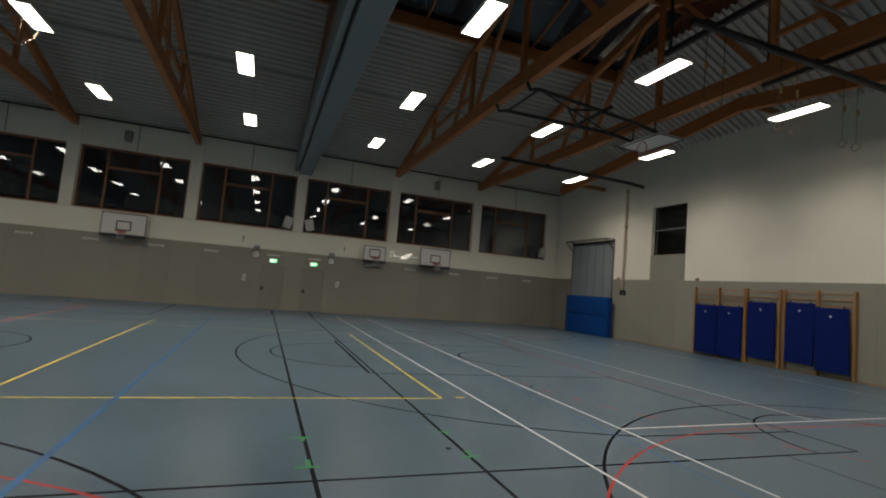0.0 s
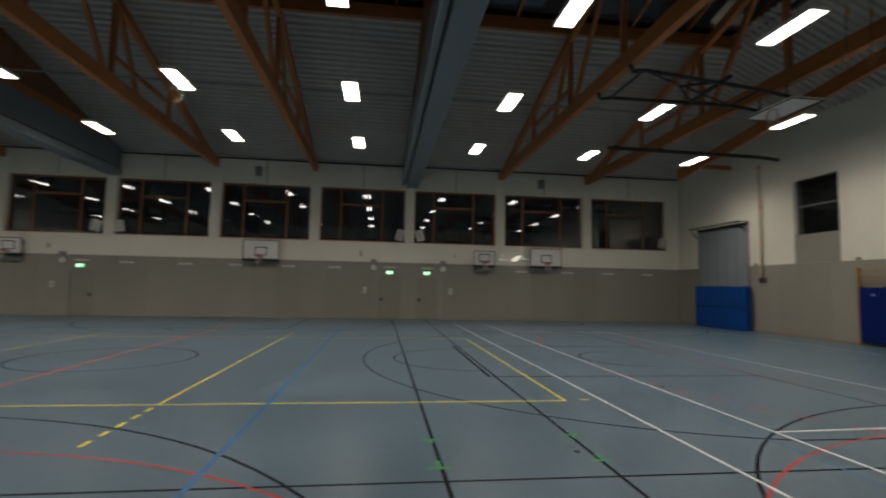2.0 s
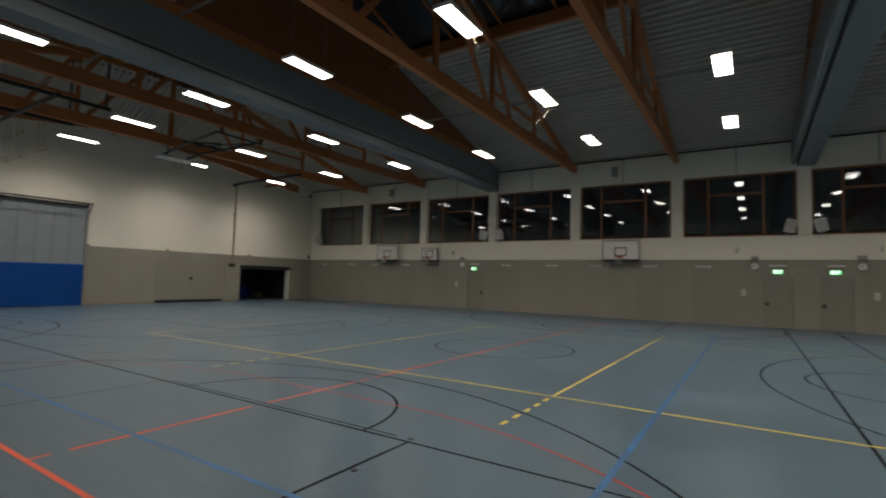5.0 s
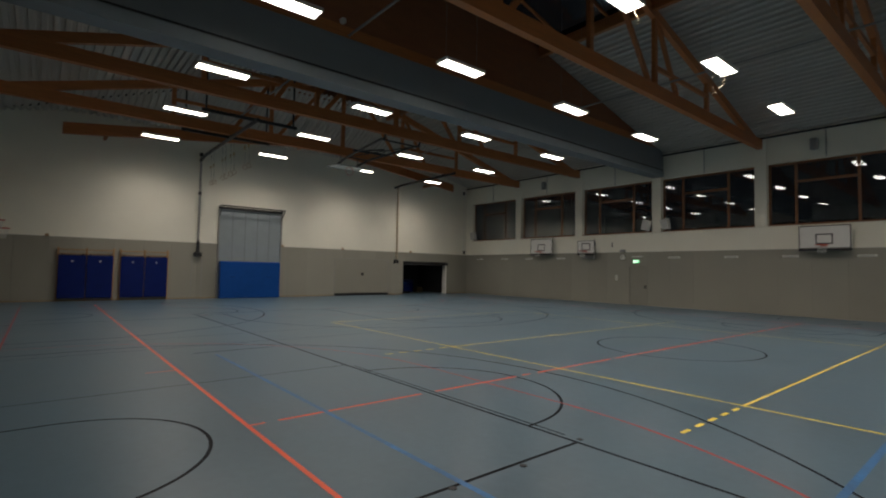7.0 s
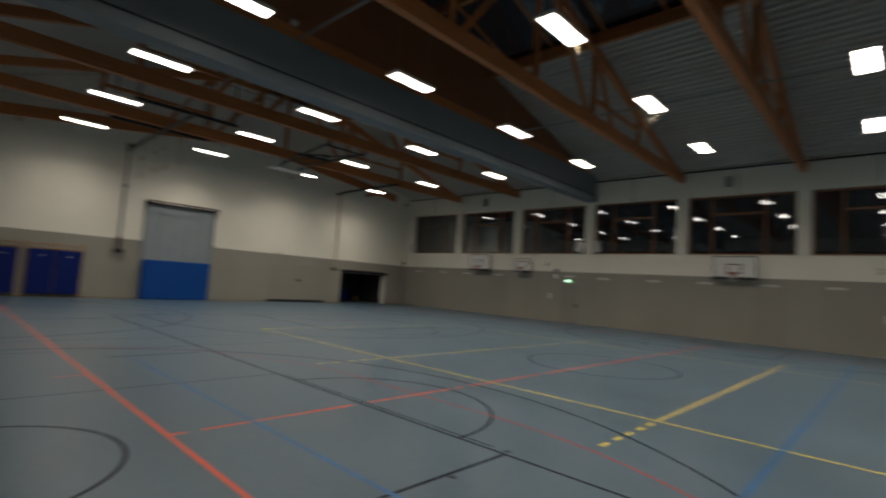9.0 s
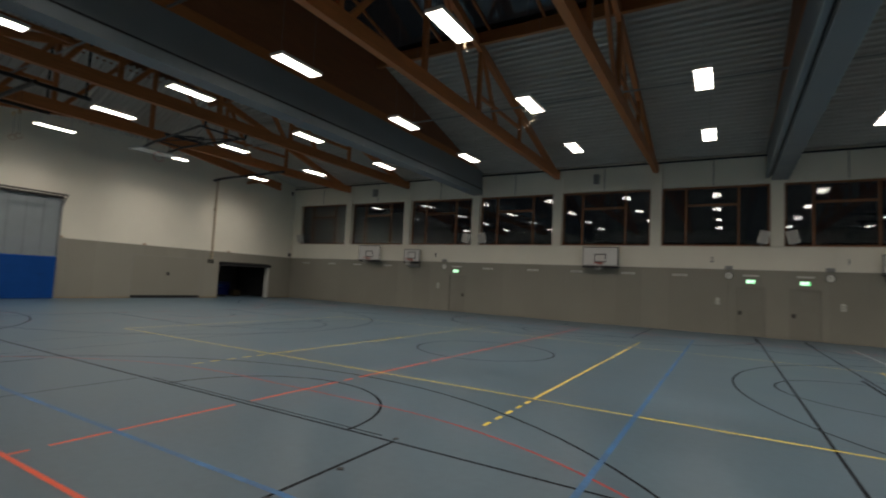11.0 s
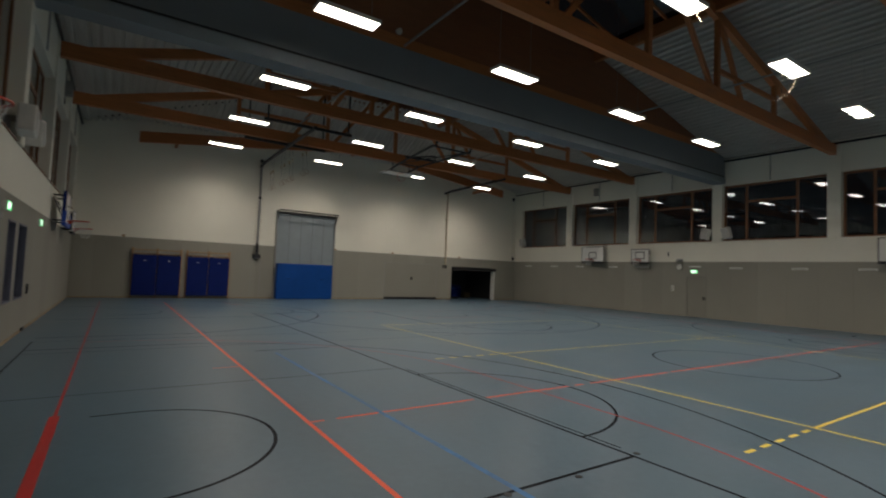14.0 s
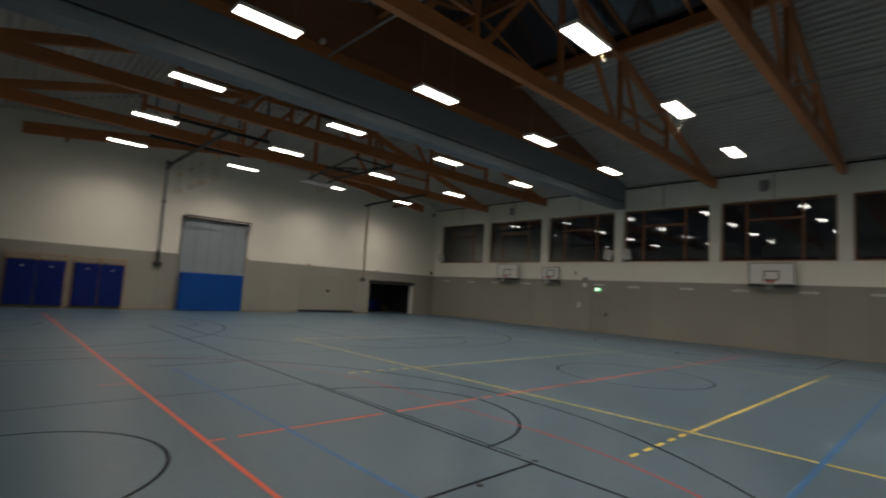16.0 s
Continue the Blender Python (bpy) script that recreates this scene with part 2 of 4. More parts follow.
line(bm, 17.55, 4.3, 17.55, 5.9, 0.04)
sheet("basketball_lines", bm, L_BLACK, "worn black painted basketball lines on the floor")
# red: goal areas
bm = bmesh.new()
GOAL = 1.32
line(bm, 2.0, GOAL, 43.0, GOAL, 0.034)
line(bm, CX - 1.47, GOAL, CX + 1.45, GOAL, 0.095)
for c in (CX, CX + 15):
    strip(bm, arc((c + 1.5, GOAL), 6, 0, 90, 24) + arc((c - 1.5, GOAL), 6, 90, 180, 24), 0.034)
for s in (-1, 1):
    g = CX + s * 20
    out = 180 if s > 0 else 0
    end = 270 if s > 0 else -90
    strip(bm, arc((g, CY + 1.5), 6, 90, out, 24) + arc((g, CY - 1.5), 6, out, end, 24), 0.034)
    pts = arc((g, CY + 1.5), 9, 90, out, 44) + arc((g, CY - 1.5), 9, out, end, 44)
    for i in range(0, len(pts) - 1, 2):
        strip(bm, pts[i:i + 2], 0.042)
sheet("goal_area_lines", bm, L_RED, "red painted handball goal area lines on the floor")
# orange: handball court
bm = bmesh.new()
for y in (CY - 10, CY + 10):
    line(bm, CX - 20, y, CX + 20, y, 0.05)
for y0, y1 in ((3.74, 3.9), (4.05, 6.09), (6.33, 8.05), (8.2, 8.42), (8.6, 10.9), (11.05, 23.7)):
    line(bm, 22.69, y0, 22.69, y1, 0.05)
line(bm, 19.1, 3.25, 19.1, 3.68)
sheet("handball_lines", bm, L_ORANGE, "bright orange-red painted handball court lines on the floor")
# yellow: volleyball
bm = bmesh.new()
for y in (CY - 4.5, CY + 4.5):
    line(bm, 13.7, y, 31.67, y, 0.045)
for x in (13.7, 19.72, 25.69, 31.67):
    line(bm, x, CY - 4.5, x, CY + 4.5, 0.045)
for x in (19.72, 25.69):
    dashes(bm, x, CY - 6.4, x, CY - 4.6, 5, 0.055)
    dashes(bm, x, CY + 4.6, x, CY + 6.4, 5, 0.055)
line(bm, 31.93, CY - 4.44, 32.1, CY - 4.44, 0.045)
sheet("volleyball_lines", bm, L_YELLOW, "yellow painted volleyball court lines on the floor")
# white: badminton
bm = bmesh.new()
for x in (32.28, 33.72):
    line(bm, x, 2.6, x, 25.2)
for x in (38.08, 43.4):
    line(bm, x, 7.68, x, 20.9)
line(bm, 33.72, 7.44, 43.4, 7.84)
line(bm, 33.72, 20.9, 43.4, 20.9)
sheet("badminton_lines", bm, L_WHITE, "white painted court lines on the floor")
# blue and green
bm = bmesh.new()
line(bm, 33.35, 3.0, 33.5, 14.0, 0.03)
for y in (4.63, 22.9):
    line(bm, 17.9, y, 27.18, y, 0.062)
line(bm, 27.18, 4.63, 27.18, 22.9, 0.066)
sheet("cross_court_lines", bm, L_BLUE, "blue painted cross court lines on the floor")
bm = bmesh.new()
for x, y0 in ((29.37, 6.53), (31.07, 6.62)):
    for y in (y0, y0 + 0.87):
        line(bm, x - 0.13, y, x + 0.1, y, 0.05)
    line(bm, x, y0, x, y0 + 0.2, 0.045)
    line(bm, x, y0 + 0.75, x, y0 + 0.9, 0.045)
sheet("green_marks", bm, L_GREEN, "small green tape marks on the floor")


# ---- walls ----
def wall(name, label, axis, at, out, u0, u1, holes, top, depth=0.36):
    """Upper plaster wall and lower grey impact panels along x (axis 0) or y (axis 1). at: inner face; out: outward sign."""
    def slab(u, v, z0, z1, inner):
        a, b = sorted((at + out * inner, at + out * depth))
        return (u, v, a, b, z0, z1) if axis == 0 else (a, b, u, v, z0, z1)
    ob = boxes(name, [slab(a, b, c, d, 0.012) for a, b, c, d in pieces(u0, u1, BAND, top, holes)], WHITE)
    tagged(ob, label, "wall", kind="structure")
    n = round((u1 - u0) / 1.25)
    for i in range(n):
        a, b = u0 + (u1 - u0) * i / n + 0.002, u0 + (u1 - u0) * (i + 1) / n - 0.002
        rows = [slab(p, q, c, d, 0.0) for p, q, c, d in pieces(a, b, 0.0, BAND - 0.004, holes)]
        if rows:
            boxes("panel", rows, GREY, ob, "grey impact panel")
    skirt = [slab(a, b, 0.0, 0.06, 0.3) for a, b, c, d in pieces(u0, u1, 0.0, 0.09, holes)]
    rows = []
    for s in skirt:
        s = list(s)
        k = 2 if axis == 0 else 0
        s[k], s[k + 1] = sorted((at - out * 0.018, at + out * 0.02))
        rows.append(tuple(s))
    o = boxes("baseboard", rows, GREY if name == "wall_north" else SKIRT)
    tagged(o, "narrow grey skirting along the wall" if name == "wall_north" else "narrow light wooden skirting board along the wall", "baseboard", kind="structure")
    return ob


WINDOWS = [(bay(k) + 0.27, bay(k) + 4.76, SILL, HEAD) for k in range(9)]
NDOORS = [(13.55, 14.68, 0.0, 2.22), (28.63, 29.79, 0.0, 2.22), (30.63, 31.79, 0.0, 2.22)]
SDOOR = (20.52, 22.75, 0.0, 2.34)
SWINS = [(13.25, 14.4, 0.82, 2.5), (14.8, 15.65, 0.82, 2.5)]
wall("wall_north", "white plaster wall over grey impact panels, with a row of windows", 0, D, 1, W, E, WINDOWS + NDOORS, EAVE + 0.1)
wall("wall_south", "white plaster wall over grey impact panels, with a row of windows", 0, 0.0, -1, W, E, WINDOWS + [SDOOR] + SWINS, EAVE + 0.1)
OPENING = (21.74, 25.78, 0.0, 2.36)
HATCH = (17.8, 19.8, 4.15, 6.42)
wall("wall_west", "white gable wall over grey impact panels", 1, W, -1, -0.36, D + 0.36, [OPENING], EAVE + 0.1)
wall("wall_east", "white gable wall over grey impact panels", 1, E, 1, -0.36, D + 0.36, [HATCH], EAVE + 0.1)
for n, x0, x1 in (("gable_west", W - 0.36, W - 0.012), ("gable_east", E + 0.012, E + 0.36)):
    bm = bmesh.new()
    prof = [(-0.36, EAVE + 0.1), (D + 0.36, EAVE + 0.1), (RIDGE, roof_z(RIDGE) + 0.25)]
    vs = [[bm.verts.new((x, y, z)) for y, z in prof] for x in (x0, x1)]
    bm.faces.new(vs[0]); bm.faces.new(vs[1][::-1])
    for i in range(3):
        bm.faces.new((vs[0][i], vs[0][(i + 1) % 3], vs[1][(i + 1) % 3], vs[1][i]))
    tagged(part(n, bm, WHITE), "white plastered gable above the wall", "wall", kind="structure")
o = boxes("trim", [(E - 0.004, E + 0.01, 17.8, 19.8, BAND, 4.15)], GREY)
tagged(o, "grey painted field below the hatch", "trim", kind="structure")
# pilasters between the windows
for wy, s in ((D, -1), (0.0, 1)):
    for k in range(1, 9):
        y0, y1 = sorted((wy + s * 0.05, wy - s * 0.02))
        o = boxes("trim", [(bay(k) - 0.235, bay(k) + 0.265, y0, y1, SILL - 0.02, EAVE)], WHITE)
        tagged(o, "white pilaster between two windows", "pilaster", kind="structure")


# ---- windows ----
def window(n, k, wy, s):
    """Timber window of bay k; s: the outward sign."""
    x0, x1, z0, z1 = WINDOWS[k]
    ob = thing("window_%d" % n, "dark night-time window in a brown timber frame", "window", "hall windows", kind="structure")
    ya, yb = sorted((wy + s * 0.22, wy + s * 0.30))
    m1, m2 = x0 + 1.07, x0 + 3.27
    fr = [(x0, x1, ya, yb, z0, z0 + 0.09), (x0, x1, ya, yb, z1 - 0.09, z1)]
    fr += [(a, a + 0.09, ya, yb, z0 + 0.09, z1 - 0.09) for a in (x0, m1 - 0.045, m2 - 0.045, x1 - 0.09)]
    boxes("window_frame", fr, FRAME_WOOD, ob)
    boxes("transom", [(m1 + 0.045, m2 - 0.045, ya + 0.004, yb - 0.004, 6.0, 6.1)], FRAME_WOOD, ob)
    za, zb = sorted((wy - s * 0.015, wy + s * 0.22))
    boxes("window_sill", [(x0, x1, za, zb, z0 - 0.0, z0 + 0.03)], FRAME_WOOD, ob)
    mid = (ya + yb) / 2
    for a, b, c, d in ((x0 + 0.09, m1 - 0.045, z0 + 0.09, z1 - 0.09), (m1 + 0.045, m2 - 0.045, z0 + 0.09, 6.0), (m1 + 0.045, m2 - 0.045, 6.1, z1 - 0.09), (m2 + 0.045, x1 - 0.09, z0 + 0.09, z1 - 0.09)):
        p = boxes("pane", [(a - 0.005, b + 0.005, mid + e, mid + e + 0.005, c - 0.005, d + 0.005) for e in (-0.013, 0.008)], GLASS, ob)


for k in range(9):
    window(k + 1, k, D, 1)
    window(k + 10, k, 0.0, -1)

# ---- roof: two long slopes, steeper hips at both ends ----
HIP = 0.6


def end_top(y):
    """Height at which the decking meets the end walls."""
    return EAVE + min(0.22 * max(min(y, D - y), 0.0), 0.55)


def hip_run(y):
    return SLOPE / HIP * min(max(min(y, D - y), 0.0), SKY0)


bm = bmesh.new()
prof = []
P = 0.28
for y0, y1 in ((-0.36, SKY0), (SKY1, D + 0.36)):
    row = []
    y = y0
    while y < y1 - 0.01:
        for f, h in ((0.0, 0.0), (0.45, 0.0), (0.55, 0.10), (0.9, 0.10)):
            q = min(y + f * P, y1)
            row.append((q, roof_z(q) + h))
        y += P
    prev = None
    for y, z in row:
        s = hip_run(y)
        a = (bm.verts.new((W + s, y, z)), bm.verts.new((E - s, y, z)))
        if prev:
            bm.faces.new((prev[0], prev[1], a[1], a[0]))
        prev = a
for at, d in ((W, 1), (E, -1)):
    prev, y = None, 0.0
    while y < D:
        for f, h in ((0.0, 0.0), (0.45, 0.0), (0.55, 0.10), (0.9, 0.10)):
            q = min(y + f * P, D)
            s = hip_run(q)
            a = (bm.verts.new((at, q, end_top(q) + h)), bm.verts.new((at + d * s, q, EAVE + HIP * s + h)))
            if prev:
                bm.faces.new((prev[0], prev[1], a[1], a[0]))
            prev = a
        y += P
tagged(part("ceiling", bm, METAL), "grey ribbed metal roof decking", "ceiling", kind="structure")
bm = bmesh.new()
for y0, y1 in ((-0.5, SKY0), (SKY1, D + 0.5)):
    vs = [[bm.verts.new((x, y, roof_z(y) + h)) for y, h in ((y0, 0.13), (y1, 0.13), (y1, 0.3), (y0, 0.3))] for x in (W - 0.4, E + 0.4)]
    bm.faces.new(vs[0]); bm.faces.new(vs[1][::-1])
    for i in range(4):
        bm.faces.new((vs[0][i], vs[0][(i + 1) % 4], vs[1][(i + 1) % 4], vs[1][i]))
tagged(part("roof", bm, DARK), "dark roof covering above the decking", "roof", kind="structure")
# ridge skylight
sky = thing("skylight", "dark glazed ridge skylight between timber purlins", "skylight", kind="structure")
for y in (SKY0, SKY1):
    boxes("purlin", [(W + 4.2, E - 4.2, y - 0.09, y + 0.09, roof_z(y) - 0.42, roof_z(y) + 0.02)], GLULAM_X, sky, "brown timber purlin")
for s in (-1, 1):
    y = SKY0 if s < 0 else SKY1
    for i in range(18):
        x0, x1 = W + 4.2 + (E - W - 8.4) * i / 18, W + 4.2 + (E - W - 8.4) * (i + 1) / 18
        bm = bmesh.new()
        vs = [[bm.verts.new((x, q, roof_z(q) + h)) for q, h in ((y, 0.1), (RIDGE, 0.1), (RIDGE, 0.112), (y, 0.112))] for x in (x0 + 0.03, x1 - 0.03)]
        bm.faces.new(vs[0]); bm.faces.new(vs[1][::-1])
        for j in range(4):
            bm.faces.new((vs[0][j], vs[0][(j + 1) % 4], vs[1][(j + 1) % 4], vs[1][j]))
        part("pane", bm, GLASS, sky)
    bm = bmesh.new()
    for i in range(19):
        x = W + 4.2 + (E - W - 8.4) * i / 18
        beam(bm, (x, y, roof_z(y) + 0.08), (x, RIDGE, roof_z(RIDGE) + 0.08), 0.06, 0.12)
    part("glazing_bars", bm, GLULAM, sky)
for x in (W + 4.1, E - 4.2):
    bm = bmesh.new()
    prof = [(SKY0 - 0.1, roof_z(SKY0) - 0.1), (SKY1 + 0.1, roof_z(SKY0) - 0.1), (RIDGE, roof_z(RIDGE) + 0.1)]
    vs = [[bm.verts.new((q, y, z)) for y, z in prof] for q in (x, x + 0.1)]
    bm.faces.new(vs[0]); bm.faces.new(vs[1][::-1])
    for i in range(3):
        bm.faces.new((vs[0][i], vs[0][(i + 1) % 3], vs[1][(i + 1) % 3], vs[1][i]))
    part("end_panel", bm, PLY, sky, "brown boarded end panel")
boxes("ridge_purlin", [(W + 4.2, E - 4.2, RIDGE - 0.08, RIDGE + 0.08, roof_z(RIDGE) - 0.3, roof_z(RIDGE) + 0.02)], GLULAM_X, sky)


# ---- roof trusses ----
def truss():
    ob = thing("roof_truss", "brown glued-timber roof truss spanning the hall", "truss", "roof trusses", pose(0, 0, 0))
    top = CHORD + 0.45
    boxes("bottom_chord", [(-0.11, 0.11, 0.06, D - 0.06, CHORD, top)], GLULAM, ob)

    def rafter(y):
        """Underside of the top chord, y metres from the ridge."""
        return roof_z(RIDGE) - 0.46 - 0.278 * y
    for s in (-1, 1):
        bm = bmesh.new()
        beam(bm, (0, RIDGE + s * (RIDGE - 0.45), rafter(RIDGE - 0.45) + 0.16), (0, RIDGE + s * 0.03, rafter(0.03) + 0.16), 0.18, 0.32)
        part("top_chord", bm, GLULAM, ob)
        for y in (3.8, 7.95):
            q = RIDGE + s * y
            boxes("post", [(-0.07, 0.07, q - 0.08, q + 0.08, top - 0.01, rafter(y) + 0.04)], GLULAM, ob)
        for ya, yb in ((3.4, 0.9), (5.4, 4.0)):
            bm = bmesh.new()
            beam(bm, (0, RIDGE + s * ya, top), (0, RIDGE + s * yb, rafter(yb) + 0.04), 0.12, 0.16)
            part("diagonal", bm, GLULAM, ob)
        a, b = sorted((RIDGE + s * 3.87, RIDGE + s * 7.88))
        boxes("tie", [(-0.05, 0.05, a, b, 8.72, 8.86)], GLULAM, ob)
    boxes("post", [(-0.07, 0.07, RIDGE - 0.09, RIDGE + 0.09, top - 0.01, rafter(0) + 0.02)], GLULAM, ob)
    return ob


first = truss()
first.matrix_basis = pose(bay(1), 0, 0)
for k in (2, 4, 5, 7, 8):
    copy_thing(first, pose(bay(k), 0, 0))
for at, d in ((W, 1), (E, -1)):
    o = thing("end_beam", "pitched brown timber beam close to the end wall", "beam", "end beams", pose(at, 0, 0))
    xa, xb = sorted((d * 1.85, d * 2.03))
    bm = bmesh.new()
    ends = [[bm.verts.new((x, y, 7.06 + 0.125 * min(y, D - y) + h)) for y, h in ((2.35, 0), (RIDGE, 0), (24.6, 0), (24.6, 0.5), (RIDGE, 0.5), (2.35, 0.5))] for x in (xa, xb)]
    for vs in ends:
        bm.faces.new((vs[0], vs[1], vs[4], vs[5]))
        bm.faces.new((vs[1], vs[2], vs[3], vs[4]))
    for i in range(6):
        bm.faces.new((ends[0][i], ends[0][(i + 1) % 6], ends[1][(i + 1) % 6], ends[1][i]))
    bmesh.ops.recalc_face_normals(bm, faces=bm.faces[:])
    part("beam", bm, GLULAM, o)
    for y in (4.0, 13.7, 23.4):
        z = 7.24 + 0.125 * min(y, D - y)
        xa, xb = sorted((0.0, d * 1.86))
        boxes("bracket", [(xa, xb, y - 0.06, y + 0.06, z, z + 0.2)], GLULAM_X, o)

# ---- dividing curtains, drawn up into their casings ----
for k in (3, 6):
    x = bay(k)
    o = thing("curtain_casing", "long grey casing of a raised dividing curtain under a boarded truss", "dividing curtain", "dividing curtains", pose(x, 0, 0))
    boxes("side_casing", [(-0.40, -0.29, 0.02, D - 0.02, 7.16, 8.5)], CASING, o)
    boxes("main_casing", [(-0.21, 0.38, 0.02, D - 0.02, 7.04, 8.5)], CASING, o)
    boxes("curtain_bar", [(-0.285, -0.215, 0.1, D - 0.1, 7.25, 7.35)], BLACK, o)
    boxes("edge_rail", [(0.381, 0.41, 0.02, D - 0.02, 7.04, 7.34)], CURTAIN, o, "paler lower edge")
    boxes("groove", [(0.381, 0.39, 0.02, D - 0.02, 7.38, 7.43)], BLACK, o)
    boxes("edge_rail", [(-0.43, -0.401, 0.02, D - 0.02, 7.16, 7.45)], CURTAIN, o, "paler lower edge")
    boxes("bottom_chord", [(-0.36, 0.34, 0.3, D - 0.3, 8.5, 8.86)], GLULAM, o)
    bm = bmesh.new()
    prof = [(0.9, 8.86), (D - 0.9, 8.86), (D - 2.4, roof_z(2.4) - 0.02), (RIDGE, roof_z(RIDGE) - 0.05), (2.4, roof_z(2.4) - 0.02)]
    vs = [[bm.verts.new((q, y, z)) for y, z in prof] for q in (-0.3, 0.28)]
    bm.faces.new(vs[0]); bm.faces.new(vs[1][::-1])
    for i in range(5):
        bm.faces.new((vs[0][i], vs[0][(i + 1) % 5], vs[1][(i + 1) % 5], vs[1][i]))
    part("boarding", bm, PLY, o, "dark brown plywood boarding")

# ---- ceiling lights: four in each bay, with a wide beam down and a narrow one to either side ----
def tube_light(name, width, power, spread):
    la = bpy.data.lights.new(name, "AREA")
    la.shape, la.size, la.size_y = "RECTANGLE", width, 1.44
    la.energy, la.color, la.spread = power, LAMP_COLOUR, radians(spread)
    return la


DOWN = tube_light("down_light", 0.40, LAMP_POWER, 142)
SIDE = tube_light("side_light", 0.16, SIDE_POWER, 84)


def ceiling_light(y):
    ob = thing("ceiling_light", "lit white rectangular luminaire hung below the roof", "lamp", "ceiling lights", pose(0, 0, 0))
    boxes("diffuser", [(-0.21, 0.21, -0.73, 0.73, -0.012, 0.0)], FROST, ob, "glowing white diffuser")
    boxes("housing", [(-0.235, 0.235, -0.76, 0.76, 0.003, 0.07), (-0.235, -0.213, -0.76, 0.76, -0.02, 0.003), (0.213, 0.235, -0.76, 0.76, -0.02, 0.003), (-0.213, 0.213, -0.76, -0.733, -0.02, 0.003), (-0.213, 0.213, 0.733, 0.76, -0.02, 0.003)], PLASTIC, ob)
    for q in (-0.6, 0.6):
        bm = bmesh.new()
        tube(bm, [(0, q, 0.11), (0, q, roof_z(y + q) - 7.67 + 0.09)], 0.004, 5)
        part("suspension_wire", bm, STEEL, ob)
    for data, m in ((DOWN, pose(0, 0, -0.02)), (SIDE, pose(-0.1, 0, -0.07, 0, 26, 0)), (SIDE, pose(0.1, 0, -0.07, 0, -26, 0))):
        lo = new(data.name, data)
        lo.parent, lo.matrix_basis = ob, m
    return ob


LAMP_ROWS = (5.91, 11.15, 16.5, 21.84)
for y in LAMP_ROWS:
    base = None
    for k in range(9):
        place = pose(bay(k) + 2.49, y, 7.67)
        if base is None:
            base = ceiling_light(y)
            base.matrix_basis = place
        else:
            copy_thing(base, place)


# ---- doors in the long walls ----
def text(name, body, size, m, material, parent=None):
    cu = bpy.data.curves.new(name, "FONT")
    cu.body, cu.size, cu.extrude, cu.align_x = body, size, 0.002, "CENTER"
    cu.materials.append(material)
    ob = new(name, cu)
    ob.matrix_basis = m
    ob.parent = parent
    return ob


def door(n, hole, wy, s, hinge_right):
    x0, x1, z0, z1 = hole
    ob = thing("door_%d" % n, "closed flush grey door in a grey steel frame", "door", "hall doors", kind="structure")
    ya, yb = sorted((wy - s * 0.012, wy + s * 0.12))
    boxes("door_frame", [(x0, x0 + 0.06, ya, yb, 0, z1), (x1 - 0.06, x1, ya, yb, 0, z1), (x0 + 0.06, x1 - 0.06, ya, yb, z1 - 0.06, z1)], DOORGREY, ob)
    ya, yb = sorted((wy + s * 0.03, wy + s * 0.08))
    leaf = boxes("door_leaf", [(x0 + 0.064, x1 - 0.064, ya, yb, 0.012, z1 - 0.064)], DOORGREY, ob)
    hx = x0 + 0.16 if hinge_right else x1 - 0.16
    ya, yb = sorted((wy + s * 0.026, wy + s * 0.01))
    boxes("handle_plate", [(hx - 0.08, hx + 0.08, ya, yb, 0.94, 1.12)], mat("dark_grey_shell", (0.07, 0.068, 0.062), rough=0.5), leaf, "dark recessed shell handle")
    return ob


door(1, NDOORS[0], D, 1, False)
door(2, NDOORS[1], D, 1, True)
door(3, NDOORS[2], D, 1, True)
for (x0, x1, z0, z1), w in zip(NDOORS, range(3)):
    o = boxes("wall_lining", [(x0 - 0.05, x1 + 0.05, D + 0.14, D + 0.36, 0, z1 + 0.05)], DARK)
    tagged(o, "dark backing behind a closed door", "wall", kind="structure")

# wide recessed door in the south wall
x0, x1, z0, z1 = SDOOR
ob = thing("door_4", "wide grey double door recessed in a dark frame", "door", kind="structure")
boxes("door_frame", [(x0, x0 + 0.07, -0.35, 0.02, 0, z1), (x1 - 0.07, x1, -0.35, 0.02, 0, z1), (x0 + 0.07, x1 - 0.07, -0.35, 0.02, z1 - 0.08, z1)], mat("dark_violet_steel", (0.03, 0.025, 0.05), rough=0.5), ob, "dark violet steel frame")
boxes("header", [(x0 + 0.07, x1 - 0.07, -0.34, -0.24, 1.98, z1 - 0.08)], DARK, ob)
mid = (x0 + x1) / 2
for a, b, h in ((x0 + 0.075, mid - 0.004, mid - 0.12), (mid + 0.004, x1 - 0.075, mid + 0.12)):
    leaf = boxes("door_leaf", [(a, b, -0.31, -0.25, 0.012, 1.975)], mat("light_grey_door", (0.42, 0.41, 0.37), rough=0.5, vary=0.05), ob)
    boxes("handle", [(h - 0.02, h + 0.02, -0.25, -0.2, 0.95, 1.15)], STEEL, leaf)
o = boxes("wall_lining", [(x0 - 0.1, x1 + 0.1, -0.5, -0.36, 0, z1 + 0.1)], DARK)
tagged(o, "dark backing behind the double door", "wall", kind="structure")

